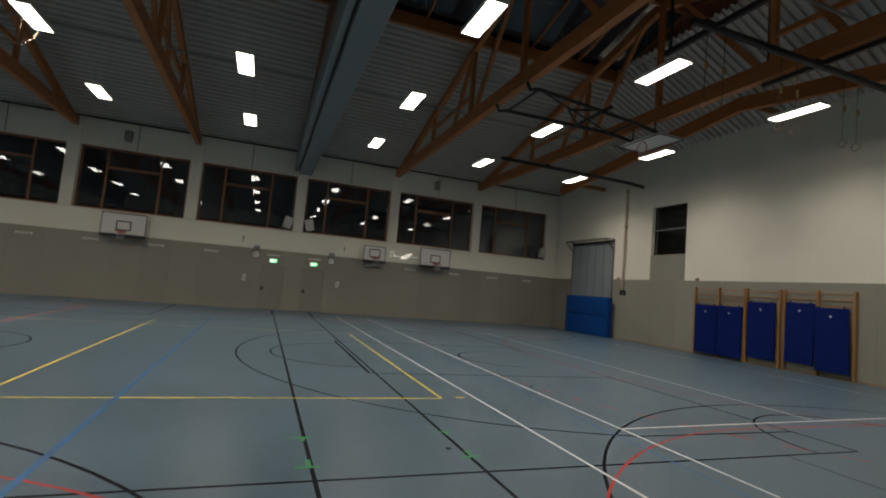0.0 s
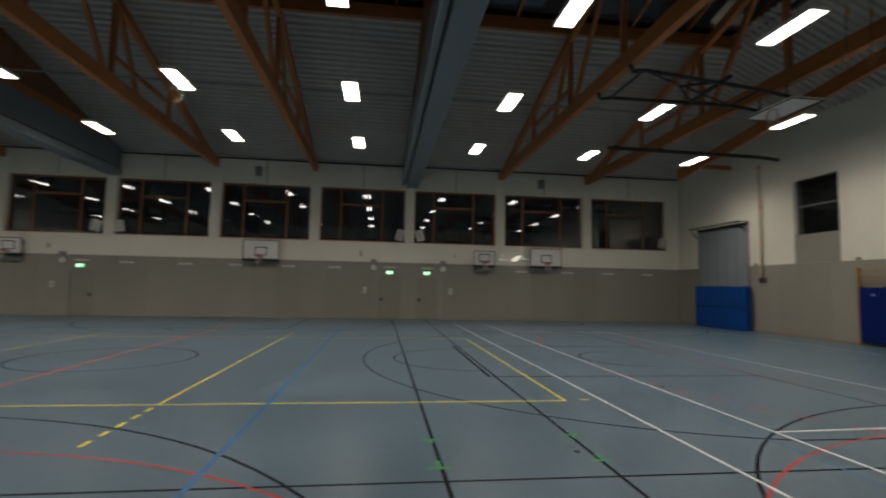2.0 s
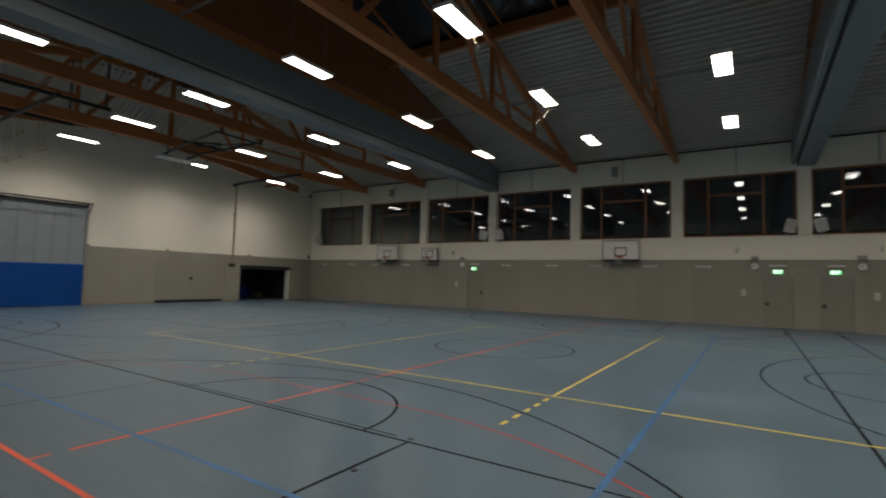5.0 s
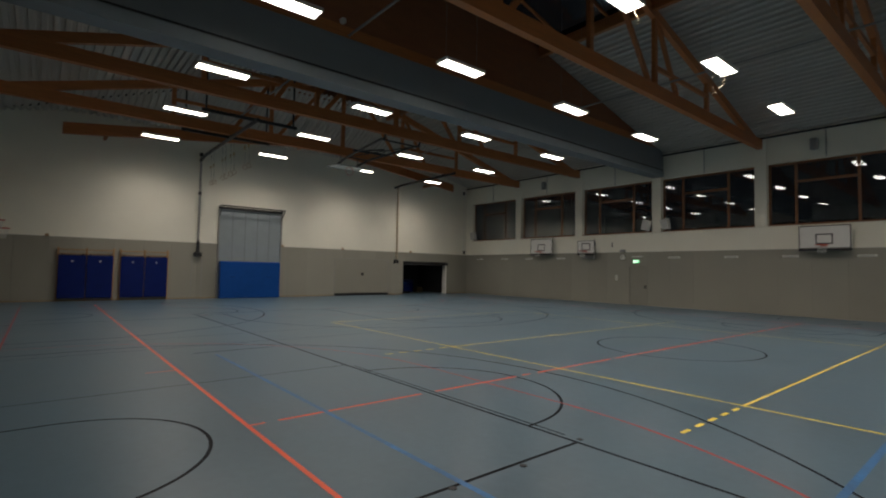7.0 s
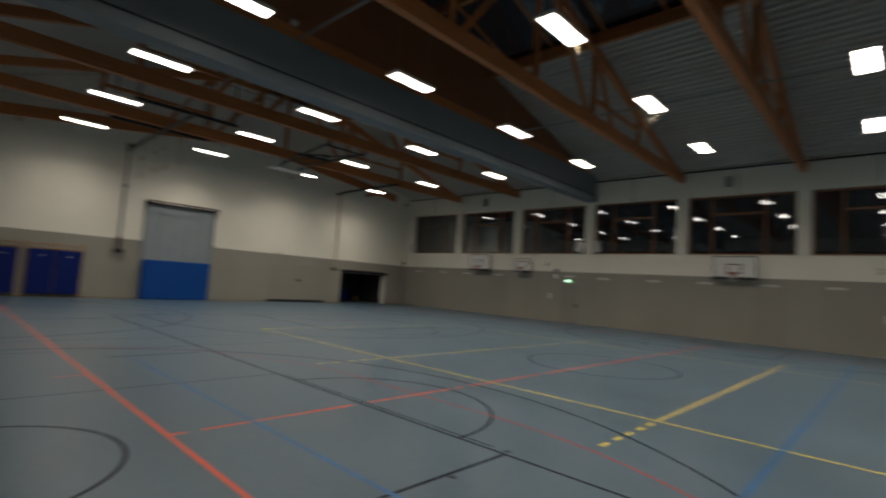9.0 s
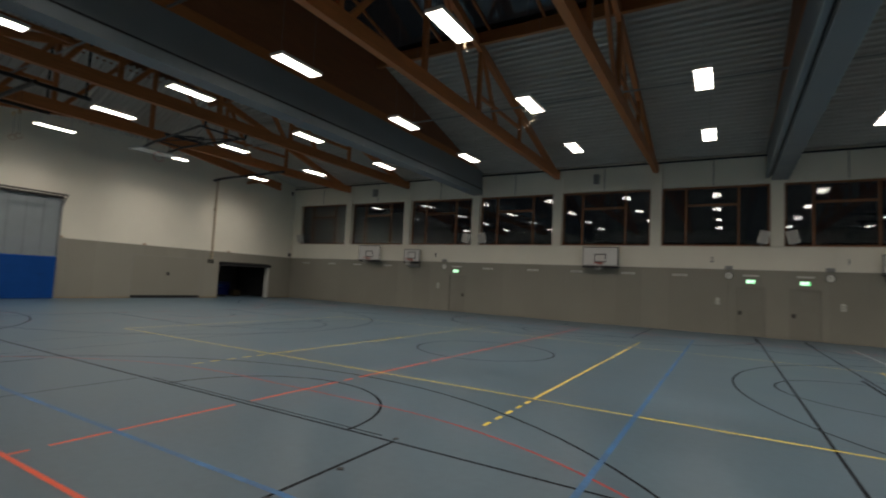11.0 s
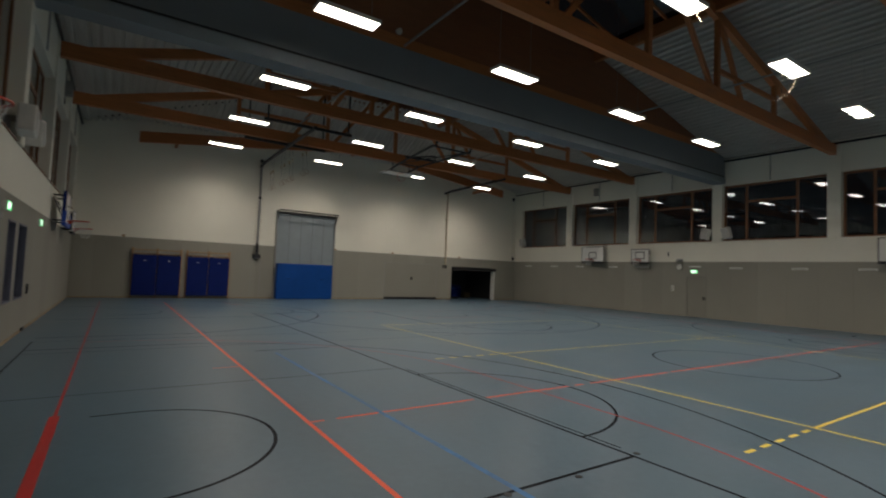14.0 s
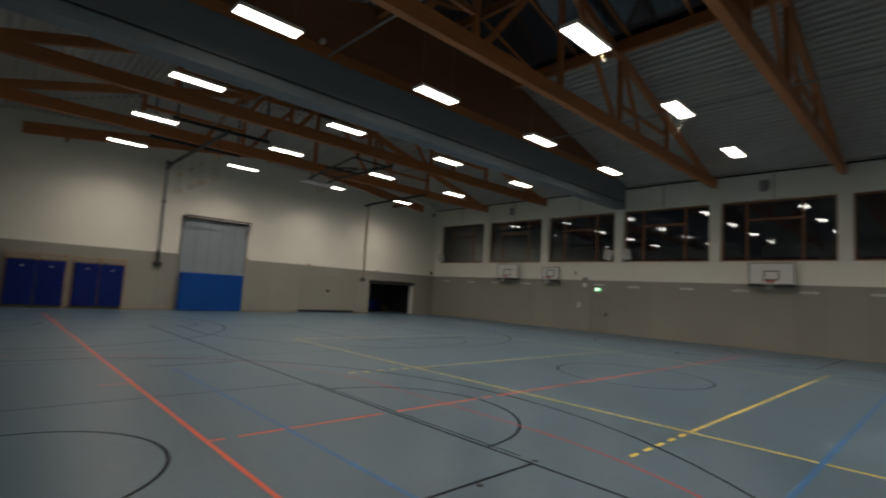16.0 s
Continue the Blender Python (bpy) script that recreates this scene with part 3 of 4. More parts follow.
# two inner windows in the south wall
for n, (x0, x1, z0, z1) in enumerate(SWINS):
    ob = thing("window_%d" % (n + 20), "narrow dark inner window in a blue-grey frame", "window", "inner windows", kind="structure")
    fm = mat("blue_grey_frame", (0.10, 0.11, 0.16), rough=0.5)
    boxes("window_frame", [(x0, x0 + 0.035, -0.14, 0.008, z0, z1), (x1 - 0.035, x1, -0.14, 0.008, z0, z1), (x0 + 0.035, x1 - 0.035, -0.14, 0.008, z0, z0 + 0.035), (x0 + 0.035, x1 - 0.035, -0.14, 0.008, z1 - 0.035, z1)], fm, ob)
    boxes("pane", [(x0 + 0.03, x1 - 0.03, -0.10, -0.09, z0 + 0.03, z1 - 0.03)], GLASS, ob)
    # no room is built: a near-black sheet gives its darkness behind the pane
    o = boxes("wall_lining", [(x0 - 0.05, x1 + 0.05, -0.5, -0.36, z0 - 0.05, z1 + 0.05)], DARK)
    tagged(o, "dark sheet standing in for the unlit room behind the inner window", "wall", kind="structure")


# ---- small fittings on the long walls ----
def exit_sign(m, group="exit signs"):
    ob = thing("exit_sign", "lit green emergency exit sign above a door", "exit sign", group, m)
    boxes("sign_body", [(-0.19, 0.19, -0.05, 0.0, -0.095, 0.095)], PLASTIC, ob)
    boxes("sign_face", [(-0.175, 0.175, -0.056, -0.051, -0.08, 0.08)], EXIT, ob, "glowing green face")
    boxes("pictogram", [(-0.15, -0.02, -0.06, -0.0565, -0.06, 0.065), (0.05, 0.13, -0.06, -0.0565, -0.01, 0.06), (0.03, 0.07, -0.06, -0.0565, -0.055, 0.02)], EXITW, ob, "pale lit symbols")
    return ob


signs = exit_sign(pose(14.02, D, 2.45))
for x in (29.2, 31.18):
    copy_thing(signs, pose(x, D, 2.45))
copy_thing(signs, pose(16.05, 0.0, 2.72, 0, 0, 180))
copy_thing(signs, pose(11.2, 0.0, 2.72, 0, 0, 180))


def clock(m):
    ob = thing("wall_clock", "round white wall clock with a thin dark rim", "clock", "wall clocks", m)
    bm = bmesh.new()
    disc(bm, (0, -0.05, 0), 0.165, 0.05)
    part("dial", bm, PLASTIC, ob)
    bm = bmesh.new()
    ring(bm, (0, 0, 0), 0.168, 0.013, 28, 6)
    bmesh.ops.rotate(bm, verts=bm.verts[:], cent=(0, 0, 0), matrix=Matrix.Rotation(radians(90), 3, "X"))
    bmesh.ops.translate(bm, verts=bm.verts[:], vec=(0, -0.045, 0))
    part("rim", bm, BLACK, ob)
    bm = bmesh.new()
    beam(bm, (0, -0.056, 0), (-0.095, -0.056, -0.016), 0.006, 0.018)
    part("hour_pointer", bm, BLACK, ob)
    bm = bmesh.new()
    beam(bm, (0, -0.062, 0), (-0.042, -0.062, 0.125), 0.006, 0.012)
    part("minute_pointer", bm, BLACK, ob)
    return ob


ck = clock(pose(28.35, D, 2.7))
for x in (32.05, 13.19):
    copy_thing(ck, pose(x, D, 2.7))


def small_box(name, label, category, group, m, dims, material, lines=0):
    ob = thing(name, label, category, group, m)
    w, d, h = dims
    part("body", rbox(-w / 2, w / 2, -d, 0, -h / 2, h / 2, min(w, d, h) * 0.15, 1), material, ob)
    if lines:
        boxes("grille", [(-w * 0.4, w * 0.4, -d - 0.004, -d - 0.0005, -h * 0.35 + i * h * 0.7 / lines, -h * 0.35 + (i + 0.5) * h * 0.7 / lines) for i in range(lines)], STEEL, ob)
    return ob


sb = small_box("signal_box", "small grey signal box mounted above a clock", "signal box", "signal boxes", pose(28.35, D, 3.06), (0.3, 0.12, 0.16), STEEL, 2)
for x in (32.05, 13.19):
    copy_thing(sb, pose(x, D, 3.06))
sw = small_box("light_switch", "white plastic switch panel on the grey wall", "switch", "switches", pose(27.91, D, 1.5), (0.17, 0.03, 0.3), PLASTIC, 3)
for x in (32.48, 12.79):
    copy_thing(sw, pose(x, D, 1.51))
ds = small_box("door_opener", "dark door opener box on the wall", "switch", "door openers", pose(17.15, 0, 1.03, 0, 0, 180), (0.075, 0.035, 0.24), BLACK)
copy_thing(ds, pose(12.6, 0, 1.0, 0, 0, 180))
em = small_box("emergency_light", "slim white emergency light above a door", "lamp", "emergency lights", pose(14.07, D, 2.72), (0.62, 0.07, 0.08), PLASTIC)
for x in (29.2, 31.2):
    copy_thing(em, pose(x, D, 2.72))
vt = small_box("vent_grille", "white slotted vent grille in the wall panelling", "vent", "vent grilles", pose(3.88, D, 2.66), (0.62, 0.025, 0.10), PLASTIC, 3)
for x in (1.3, 6.19, 8.83, 16.14, 18.9, 21.33, 23.96, 26.31, 36.41, 39.01, 41.46, 43.8):
    copy_thing(vt, pose(x, D, 2.66))
small_box("alarm_box", "small red alarm box on the wall", "alarm", "alarm boxes", pose(17.3, 0, 2.68, 0, 0, 180), (0.14, 0.06, 0.14), RED)
nk = small_box("hook_plate", "small grey hook plate on the panelling", "hook", "hook plates", pose(17.6, D, 2.6), (0.1, 0.03, 0.1), STEEL)
for x in (2.5, 35.0, 40.0):
    copy_thing(nk, pose(x, D, 2.6))
for x, body in ((27.66, "2"), (32.67, "1")):
    o = text("wall_number", body, 0.34, pose(x, D - 0.001 + 0.01, 3.31, 90, 0, 0), BLACK)
    tagged(o, "black court number painted on the white wall", "number", "court numbers")
o = boxes("wall_number", [(12.46, 12.53, D + 0.004, D + 0.0115, 3.3, 3.55)], BLACK)
tagged(o, "black court number painted on the white wall", "number", "court numbers")
so = small_box("wall_socket", "dark socket box low on the wall", "socket", "wall sockets", pose(13.0, 0.018, 0.07, 0, 0, 180), (0.3, 0.04, 0.07), BLACK)
copy_thing(so, pose(17.2, 0.018, 0.07, 0, 0, 180))


# ---- loudspeakers in the window corners ----
def speaker(m):
    ob = thing("loudspeaker", "white tilted loudspeaker cabinet in a window corner", "loudspeaker", "loudspeakers", m)
    part("cabinet", rbox(-0.2, 0.2, -0.3, 0.0, -0.28, 0.28, 0.03, 2), PLASTIC, ob)
    part("grille", rbox(-0.17, 0.17, -0.312, -0.302, -0.25, 0.25, 0.004, 1), mat("pale_mesh", (0.5, 0.5, 0.47), rough=0.7, fine=200), ob, "pale mesh grille")
    boxes("bracket", [(-0.03, 0.03, 0.0, 0.24, -0.05, 0.05), (-0.04, 0.04, 0.1, 0.2, -0.42, 0.0)], STEEL, ob)
    return ob


sp = speaker(pose(bay(6) - 0.5, D - 0.02, 4.45, 0, 14, 0))
for x, r in ((bay(6) + 0.56, -14), (bay(3) - 0.5, 14), (bay(3) + 0.56, -14), (bay(0) + 0.52, -10), (bay(9) - 0.52, 10)):
    copy_thing(sp, pose(x, D - 0.02, 4.45, 0, r, 0))
for x, r in ((bay(3) - 0.52, -14), (bay(3) + 0.56, 14), (bay(6) - 0.52, -14), (bay(6) + 0.56, 14)):
    copy_thing(sp, pose(x, 0.02, 4.45, 0, r, 180))

# ---- pipes under the eaves ----
for wy, s in ((D, -1), (0.0, 1)):
    bm = bmesh.new()
    tube(bm, [(W + 0.05, wy + s * 0.08, 8.2), (E - 0.05, wy + s * 0.08, 8.2)], 0.045, 8)
    tagged(part("eaves_pipe", bm, BLACK), "dark pipe running along the wall under the eaves", "pipe", "eaves pipes")
    for k in range(9):
        bm = bmesh.new()
        tube(bm, [(bay(k) + 2.5, wy + s * 0.03, 6.96), (bay(k) + 2.5, wy + s * 0.03, 8.18)], 0.02, 6)
        tagged(part("conduit", bm, STEEL), "thin grey conduit above a window", "conduit", "conduits")
ub = small_box("air_unit", "grey wall unit mounted above a window", "wall unit", "wall units", pose(bay(4) + 2.1, D, 7.56), (0.28, 0.22, 0.5), STEEL, 4)
for k in (1, 7):
    copy_thing(ub, pose(bay(k) + 2.3, D, 7.56))
    copy_thing(ub, pose(bay(k) + 2.3, 0, 7.56, 0, 0, 180))
for y in (8.6, 18.9):
    bm = bmesh.new()
    tube(bm, [(W, y, 8.6), (E, y, 8.6)], 0.035, 8)
    tagged(part("bracing_pipe", bm, STEEL), "grey pipe running through the roof trusses", "pipe", "roof pipes")


# ---- basketball baskets ----
def net(bm, c, r0, r1, h, n=14, rows=6):
    def p(i, j):
        f = j / rows
        r = r0 + (r1 - r0) * f ** 0.7
        a = 2 * math.pi * (i + 0.5 * (j % 2)) / n
        return (c[0] + r * math.cos(a), c[1] + r * math.sin(a), c[2] - h * f)
    for j in range(rows):
        for i in range(n):
            tube(bm, [p(i, j), p(i + (0 if j % 2 == 0 else 1), j + 1)], 0.0034, 4)
            tube(bm, [p(i, j), p(i - (1 if j % 2 == 0 else 0), j + 1)], 0.0034, 4)


def basket(w, h, padded, label, m, group):
    """Wall-mounted basket; its wall is y = 0, the hall lies towards -y, z = 0 is the board's lower edge."""
    ob = thing("basketball_hoop", label, "basketball hoop", group, m)
    f = -0.36
    board = part("backboard", rbox(-w / 2, w / 2, f, f + 0.03, 0, h, 0.006, 1), BOARD, ob)
    t = 0.04
    boxes("border", [(-w / 2 + 0.004, w / 2 - 0.004, f - 0.003, f - 0.0006, h - t, h - 0.004), (-w / 2 + 0.004, w / 2 - 0.004, f - 0.003, f - 0.0006, 0.004, t), (-w / 2 + 0.004, -w / 2 + t, f - 0.003, f - 0.0006, t, h - t), (w / 2 - t, w / 2 - 0.004, f - 0.003, f - 0.0006, t, h - t)] if not padded else [(-w / 2 + 0.004, w / 2 - 0.004, f - 0.003, f - 0.0006, h - 0.02, h - 0.004)], BLACK, board, "thin dark border")
    a, b, c, d = -0.3, 0.3, 0.2, 0.64
    boxes("target_square", [(a, b, f - 0.003, f - 0.0006, d - 0.05, d), (a, b, f - 0.003, f - 0.0006, c, c + 0.05), (a, a + 0.05, f - 0.003, f - 0.0006, c + 0.05, d - 0.05), (b - 0.05, b, f - 0.003, f - 0.0006, c + 0.05, d - 0.05)], BLACK, board, "dark target outline")
    if not padded:
        part("pad", rbox(-w / 2, w / 2, f - 0.02, f + 0.1, -0.09, -0.004, 0.015, 2), BLACK, ob, "dark lower edge pad")
    if padded:
        part("pad", rbox(-w / 2 - 0.03, w / 2 + 0.03, f - 0.03, f + 0.09, -0.075, 0.05, 0.02, 2), PAD, ob, "blue foam edge pad")
        for s in (-1, 1):
            x = s * (w / 2 + 0.012)
            part("pad", rbox(x - 0.02, x + 0.02, f - 0.03, f + 0.09, 0.053, 0.40, 0.014, 2), PAD, ob, "blue foam edge pad")
            part("side_edge", rbox(x - 0.012, x + 0.012, f - 0.006, f + 0.09, 0.403, h, 0.004, 1), BLUE, ob, "dark blue board edge")
    bm = bmesh.new()
    for s in (-1, 1):
        x = s * w * 0.36
        for z in (0.1, h - 0.12):
            beam(bm, (x, f + 0.03, z), (x, -0.002, z), 0.05, 0.05)
        beam(bm, (x, f + 0.055, 0.05), (x, f + 0.055, h - 0.06), 0.05, 0.05)
        beam(bm, (x, f + 0.06, 0.12), (x, -0.01, h - 0.2), 0.03, 0.03)
    beam(bm, (-w * 0.36, f + 0.055, h * 0.5), (w * 0.36, f + 0.055, h * 0.5), 0.045, 0.05)
    part("mount", bm, BLACK, ob, "black steel wall mount")
    bm = bmesh.new()
    yc = f - 0.14 - 0.23
    ring(bm, (0, yc, 0.15), 0.23, 0.013, 28, 8)
    part("rim", bm, RED, ob, "orange-red steel rim")
    bm = bmesh.new()
    box(bm, -0.09, 0.09, f - 0.15, f - 0.004, 0.09, 0.145)
    beam(bm, (-0.07, f - 0.01, 0.02), (-0.12, yc + 0.2, 0.13), 0.02, 0.03)
    beam(bm, (0.07, f - 0.01, 0.02), (0.12, yc + 0.2, 0.13), 0.02, 0.03)
    part("rim_bracket", bm, RED, ob)
    bm = bmesh.new()
    net(bm, (0, yc, 0.14), 0.22, 0.12, 0.36)
    part("net", bm, NET, ob, "white knotted cord net")
    return ob


main = basket(1.8, 1.0, False, "white basketball backboard with a red rim on the wall", pose(22.63, D, 2.96), "main baskets")
for x in (7.5, 37.7):
    copy_thing(main, pose(x, D, 2.96))
small = basket(1.2, 0.8, False, "small white practice basket with a red rim", pose(10.94, D, 2.93), "practice baskets")
copy_thing(small, pose(34.25, D, 2.93))
copy_thing(small, pose(4.6, 0, 2.83, 0, 0, 180))
pads = basket(1.8, 1.03, True, "white backboard with blue foam pads, red rim and net", pose(22.72, 0, 2.91, 0, 0, 180), "padded baskets")
for x in (7.72, 37.72):
    copy_thing(pads, pose(x, 0, 2.91, 0, 0, 180))
for x in (10.94, 34.25):
    o = small_box("crank_unit", "dark height-adjusting unit below a practice basket", "basket winch", "basket winches", pose(x, D, 2.7), (0.9, 0.16, 0.18), STEEL, 3)


# ---- wall bars and mats ----
def wall_bars(width, height, m, bays):
    """Timber wall bars along local x, on the wall y = 0, the hall towards -y."""
    ob = thing("wall_bars", "light beech wall bars with round rungs", "wall bars", "wall bars", m)
    for i in range(bays + 1):
        x = -width / 2 + width * i / bays
        part("upright", rbox(x - 0.035, x + 0.035, -0.13, -0.002, 0.0, height, 0.006, 1), BAR_WOOD, ob)
    n = int((height - 0.25) / 0.2)
    for j in range(n):
        z = height - 0.1 - j * 0.2
        bm = bmesh.new()
        tube(bm, [(-width / 2, -0.09 if j else -0.12, z), (width / 2, -0.09 if j else -0.12, z)], 0.019, 8)
        part("rung", bm, BAR_WOOD, ob)
    return ob


def gym_mat(w, h, m, material, label, t=0.07):
    ob = thing("gym_mat", label, "gym mat", "gym mats", m)
    bm = rbox(-w / 2, w / 2, -t, 0, 0, h, 0.018, 2)
    part("cover", bm, material, ob)
    boxes("label_patch", [(-0.032, 0.032, -t - 0.003, -t - 0.0005, h - 0.3, h - 0.235)], PLASTIC, ob, "small white label")
    for q in (-w / 2 + 0.13, w / 2 - 0.13):
        boxes("strap", [(q - 0.03, q + 0.03, -t * 0.6, -t * 0.4, h - 0.02, h + 0.06)], BLACK, ob)
    boxes("seam", [(-w / 2 - 0.003, w / 2 + 0.003, -t / 2 - 0.004, -t / 2 + 0.004, 0.02, h - 0.02)], BLACK, ob)
    return ob


MAT = "dark blue vinyl gym mat hung on wall bars"
for a, b in ((2.46, 4.58), (4.86, 6.9)):
    c, w = (a + b) / 2, b - a
    wall_bars(w, 2.5, pose(W, c, 0, 0, 0, 90), 2)
    for q in (-1, 1):
        gym_mat(w / 2 - 0.03, 2.0, pose(W + 0.14, c + q * w / 4, 0.14, 0, 0, 90), BLUE, MAT)
for a, b, n in ((14.9, 17.1, 2), (13.6, 14.82, 1), (11.3, 13.42, 2)):
    wall_bars(b - a, 2.72, pose(E, (a + b) / 2, 0, 0, 0, -90), n)
for a, b, z, h, r in ((15.98, 17.0, 0.1, 1.92, 0), (14.92, 15.94, 0.1, 1.92, 0), (13.68, 14.7, 0.24, 2.0, 0), (12.42, 13.34, 0.3, 2.0, 1), (11.38, 12.36, 0.18, 2.0, -1)):
    gym_mat(b - a, h, pose(E - 0.14, (a + b) / 2, z, 0, r, -90), BLUE, MAT)


# ---- tall curtain gates in the end walls ----
def gate(m):
    """Along local x, the wall y = 0, the hall towards -y."""
    ob = thing("folding_gate", "tall pale grey folding gate under a black steel bracket", "gate", "folding gates", m)
    for i in range(5):
        x0, x1 = -1.7 + 0.68 * i, -1.7 + 0.68 * (i + 1)
        part("leaf", rbox(x0 + 0.006, x1 - 0.006, -0.05 - 0.012 * (i % 2), -0.004, 0.03, 4.92, 0.008, 1), CURTAIN, ob)
        boxes("fold_strip", [(x1 - 0.022, x1 + 0.022, -0.075, -0.062, 0.03, 4.92)], CASING, ob)
    boxes("side_rail", [(-1.78, -1.71, -0.09, -0.002, 0, 5.05)], STEEL, ob)
    boxes("side_rail", [(1.71, 1.78, -0.09, -0.002, 0, 5.05)], STEEL, ob)
    boxes("head_rail", [(-1.78, 1.78, -0.1, -0.002, 4.93, 5.05)], BLACK, ob)
    bm = bmesh.new()
    for a, b in (((-1.74, -0.01, 5.08), (-1.74, -0.62, 5.08)), ((-1.74, -0.62, 5.08), (1.74, -0.62, 5.08)), ((1.74, -0.62, 5.08), (1.74, -0.01, 5.08)), ((1.74, -0.58, 5.06), (1.74, -0.02, 4.5)), ((-1.74, -0.58, 5.06), (-1.74, -0.02, 4.5)), ((-1.74, -0.3, 5.08), (1.74, -0.3, 5.08))):
        beam(bm, a, b, 0.035, 0.035)
    part("bracket", bm, BLACK, ob)
    return ob


g = gate(pose(W, 11.08, 0, 0, 0, 90))
copy_thing(g, pose(E, 24.1, 0, 0, 0, -90))


def crash_mat(w, h, t, m, label, halves=1):
    ob = thing("crash_mat", label, "crash mat", "crash mats", m)
    for i in range(halves):
        bm = rbox(-w / 2, w / 2, -t, 0, h * i / halves + 0.002, h * (i + 1) / halves - 0.002, 0.05, 3)
        part("cover", bm, BLUE2, ob)
    for x in (-w * 0.3, w * 0.3):
        bm = bmesh.new()
        tube(bm, [(x - 0.12, -t - 0.001, h * 0.6), (x - 0.06, -t - 0.03, h * 0.57), (x + 0.06, -t - 0.03, h * 0.57), (x + 0.12, -t - 0.001, h * 0.6)], 0.014, 6)
        part("grip", bm, BLACK if halves > 1 else BLUE, ob)
    boxes("seam", [(-w / 2 - 0.002, w / 2 + 0.002, -t * 0.52, -t * 0.48, 0.06, h - 0.06)], BLUE, ob)
    return ob


crash_mat(3.3, 2.04, 0.3, pose(W + 0.15, 11.03, 0, 0, 0, 90), "thick bright blue crash mat standing before the gate")
crash_mat(3.55, 2.04, 0.35, pose(E - 0.15, 23.85, 0, 0, 0, -90), "thick blue crash mats standing stacked before the gate", 2)

# ---- equipment gates and storage opening in the west wall ----
ob = thing("equipment_gate", "closed grey tilting equipment gate flush with the wall", "gate", m=pose(W, 18.43, 0, 0, 0, 90))
boxes("leaf", [(-2.02, 2.02, -0.014, -0.001, 0.162, 2.4)], GREY, ob)
boxes("rubber_strip", [(-2.02, 2.02, -0.06, -0.001, 0.0, 0.16)], BLACK, ob, "black rubber strip at the floor")
boxes("edge_profile", [(-2.04, -2.022, -0.02, -0.001, 0, 2.42), (2.022, 2.04, -0.02, -0.001, 0, 2.42), (-2.022, 2.022, -0.02, -0.001, 2.403, 2.42)], STEEL, ob)
boxes("handle_plate", [(-0.09, 0.09, -0.03, -0.015, 1.32, 1.5)], BLACK, ob)
y0, y1, z0, z1 = OPENING
X0 = W - 0.36
o = boxes("storage_walls", [(X0 - 4.0, X0 - 3.8, y0 - 0.6, y1 + 0.6, 0, 3), (X0 - 3.8, X0, y0 - 0.6, y0 - 0.4, 0, 3), (X0 - 3.8, X0, y1 + 0.4, y1 + 0.6, 0, 3), (X0 - 4.0, X0, y0 - 0.6, y1 + 0.6, 3, 3.2)], STORE)
tagged(o, "storage room walls behind the opening, coloured dark for its shade", "wall", kind="structure")
ob = thing("tilting_gate", "raised equipment gate with a black edge in the opening", "gate", m=pose(W, (y0 + y1) / 2, 0, 0, 0, 90))
w = (y1 - y0) / 2
boxes("raised_leaf", [(-w + 0.06, w - 0.06, 0.1, 1.9, 2.12, 2.19)], GREY, ob)
boxes("lower_edge", [(-w + 0.04, w + 0.1, -0.05, 0.1, 2.12, 2.33)], BLACK, ob)
boxes("jamb", [(-w, -w + 0.05, -0.01, 0.36, 0, 2.12)], BLACK, ob)
boxes("jamb", [(w - 0.12, w, -0.01, 0.36, 0, 2.12)], PLASTIC, ob, "pale side post")
o = boxes("mat_trolley", [(X0 - 2.6, X0 - 0.9, 22.3, 23.3, 0.0, 0.16)], BLACK)
tagged(o, "low black steel trolley in the storage room", "trolley")
for i in range(6):
    o = part("stacked_mat", rbox(X0 - 2.6, X0 - 0.9, 22.3, 23.3, 0.163 + 0.085 * i, 0.243 + 0.085 * i, 0.02, 1), BLUE)
    tagged(o, "dark blue mat stacked on a trolley", "gym mat", "stacked mats")
o = thing("vaulting_box", "blue soft play box in the storage room", "vaulting box", m=pose(X0 - 2.9, 24.3, 0))
part("base", rbox(-0.35, 0.35, -0.5, 0.5, 0.0, 0.75, 0.04, 2), BLUE, o)
part("top", rbox(-0.35, 0.35, -0.5, 0.5, 0.752, 0.98, 0.06, 2), mat("dark_blue_vinyl", (0.01, 0.02, 0.12), rough=0.5), o, "dark blue padded top")
# ---- hatch in the east wall ----
y0, y1, z0, z1 = HATCH
ob = thing("window_30", "dark high hatch window with a horizontal bar", "window", kind="structure")
xa, xb = E + 0.2, E + 0.26
boxes("window_frame", [(xa, xb, y0, y0 + 0.05, z0, z1), (xa, xb, y1 - 0.05, y1, z0, z1), (xa, xb, y0 + 0.05, y1 - 0.05, z0, z0 + 0.05), (xa, xb, y0 + 0.05, y1 - 0.05, z1 - 0.05, z1)], BLACK, ob)
boxes("bar", [(E + 0.05, E + 0.09, y0, y1, 5.28, 5.33)], STEEL, ob)
boxes("pane", [(xa + 0.02, xa + 0.03, y0 + 0.045, y1 - 0.045, z0 + 0.045, z1 - 0.045)], GLASS, ob)
# near-black sheet added for the darkness beyond the hatch pane
o = boxes("wall_lining", [(E + 0.5, E + 0.6, y0 - 0.2, y1 + 0.2, z0 - 0.2, z1 + 0.2)], DARK)
tagged(o, "dark sheet standing in for the unlit space behind the hatch", "wall", kind="structure")


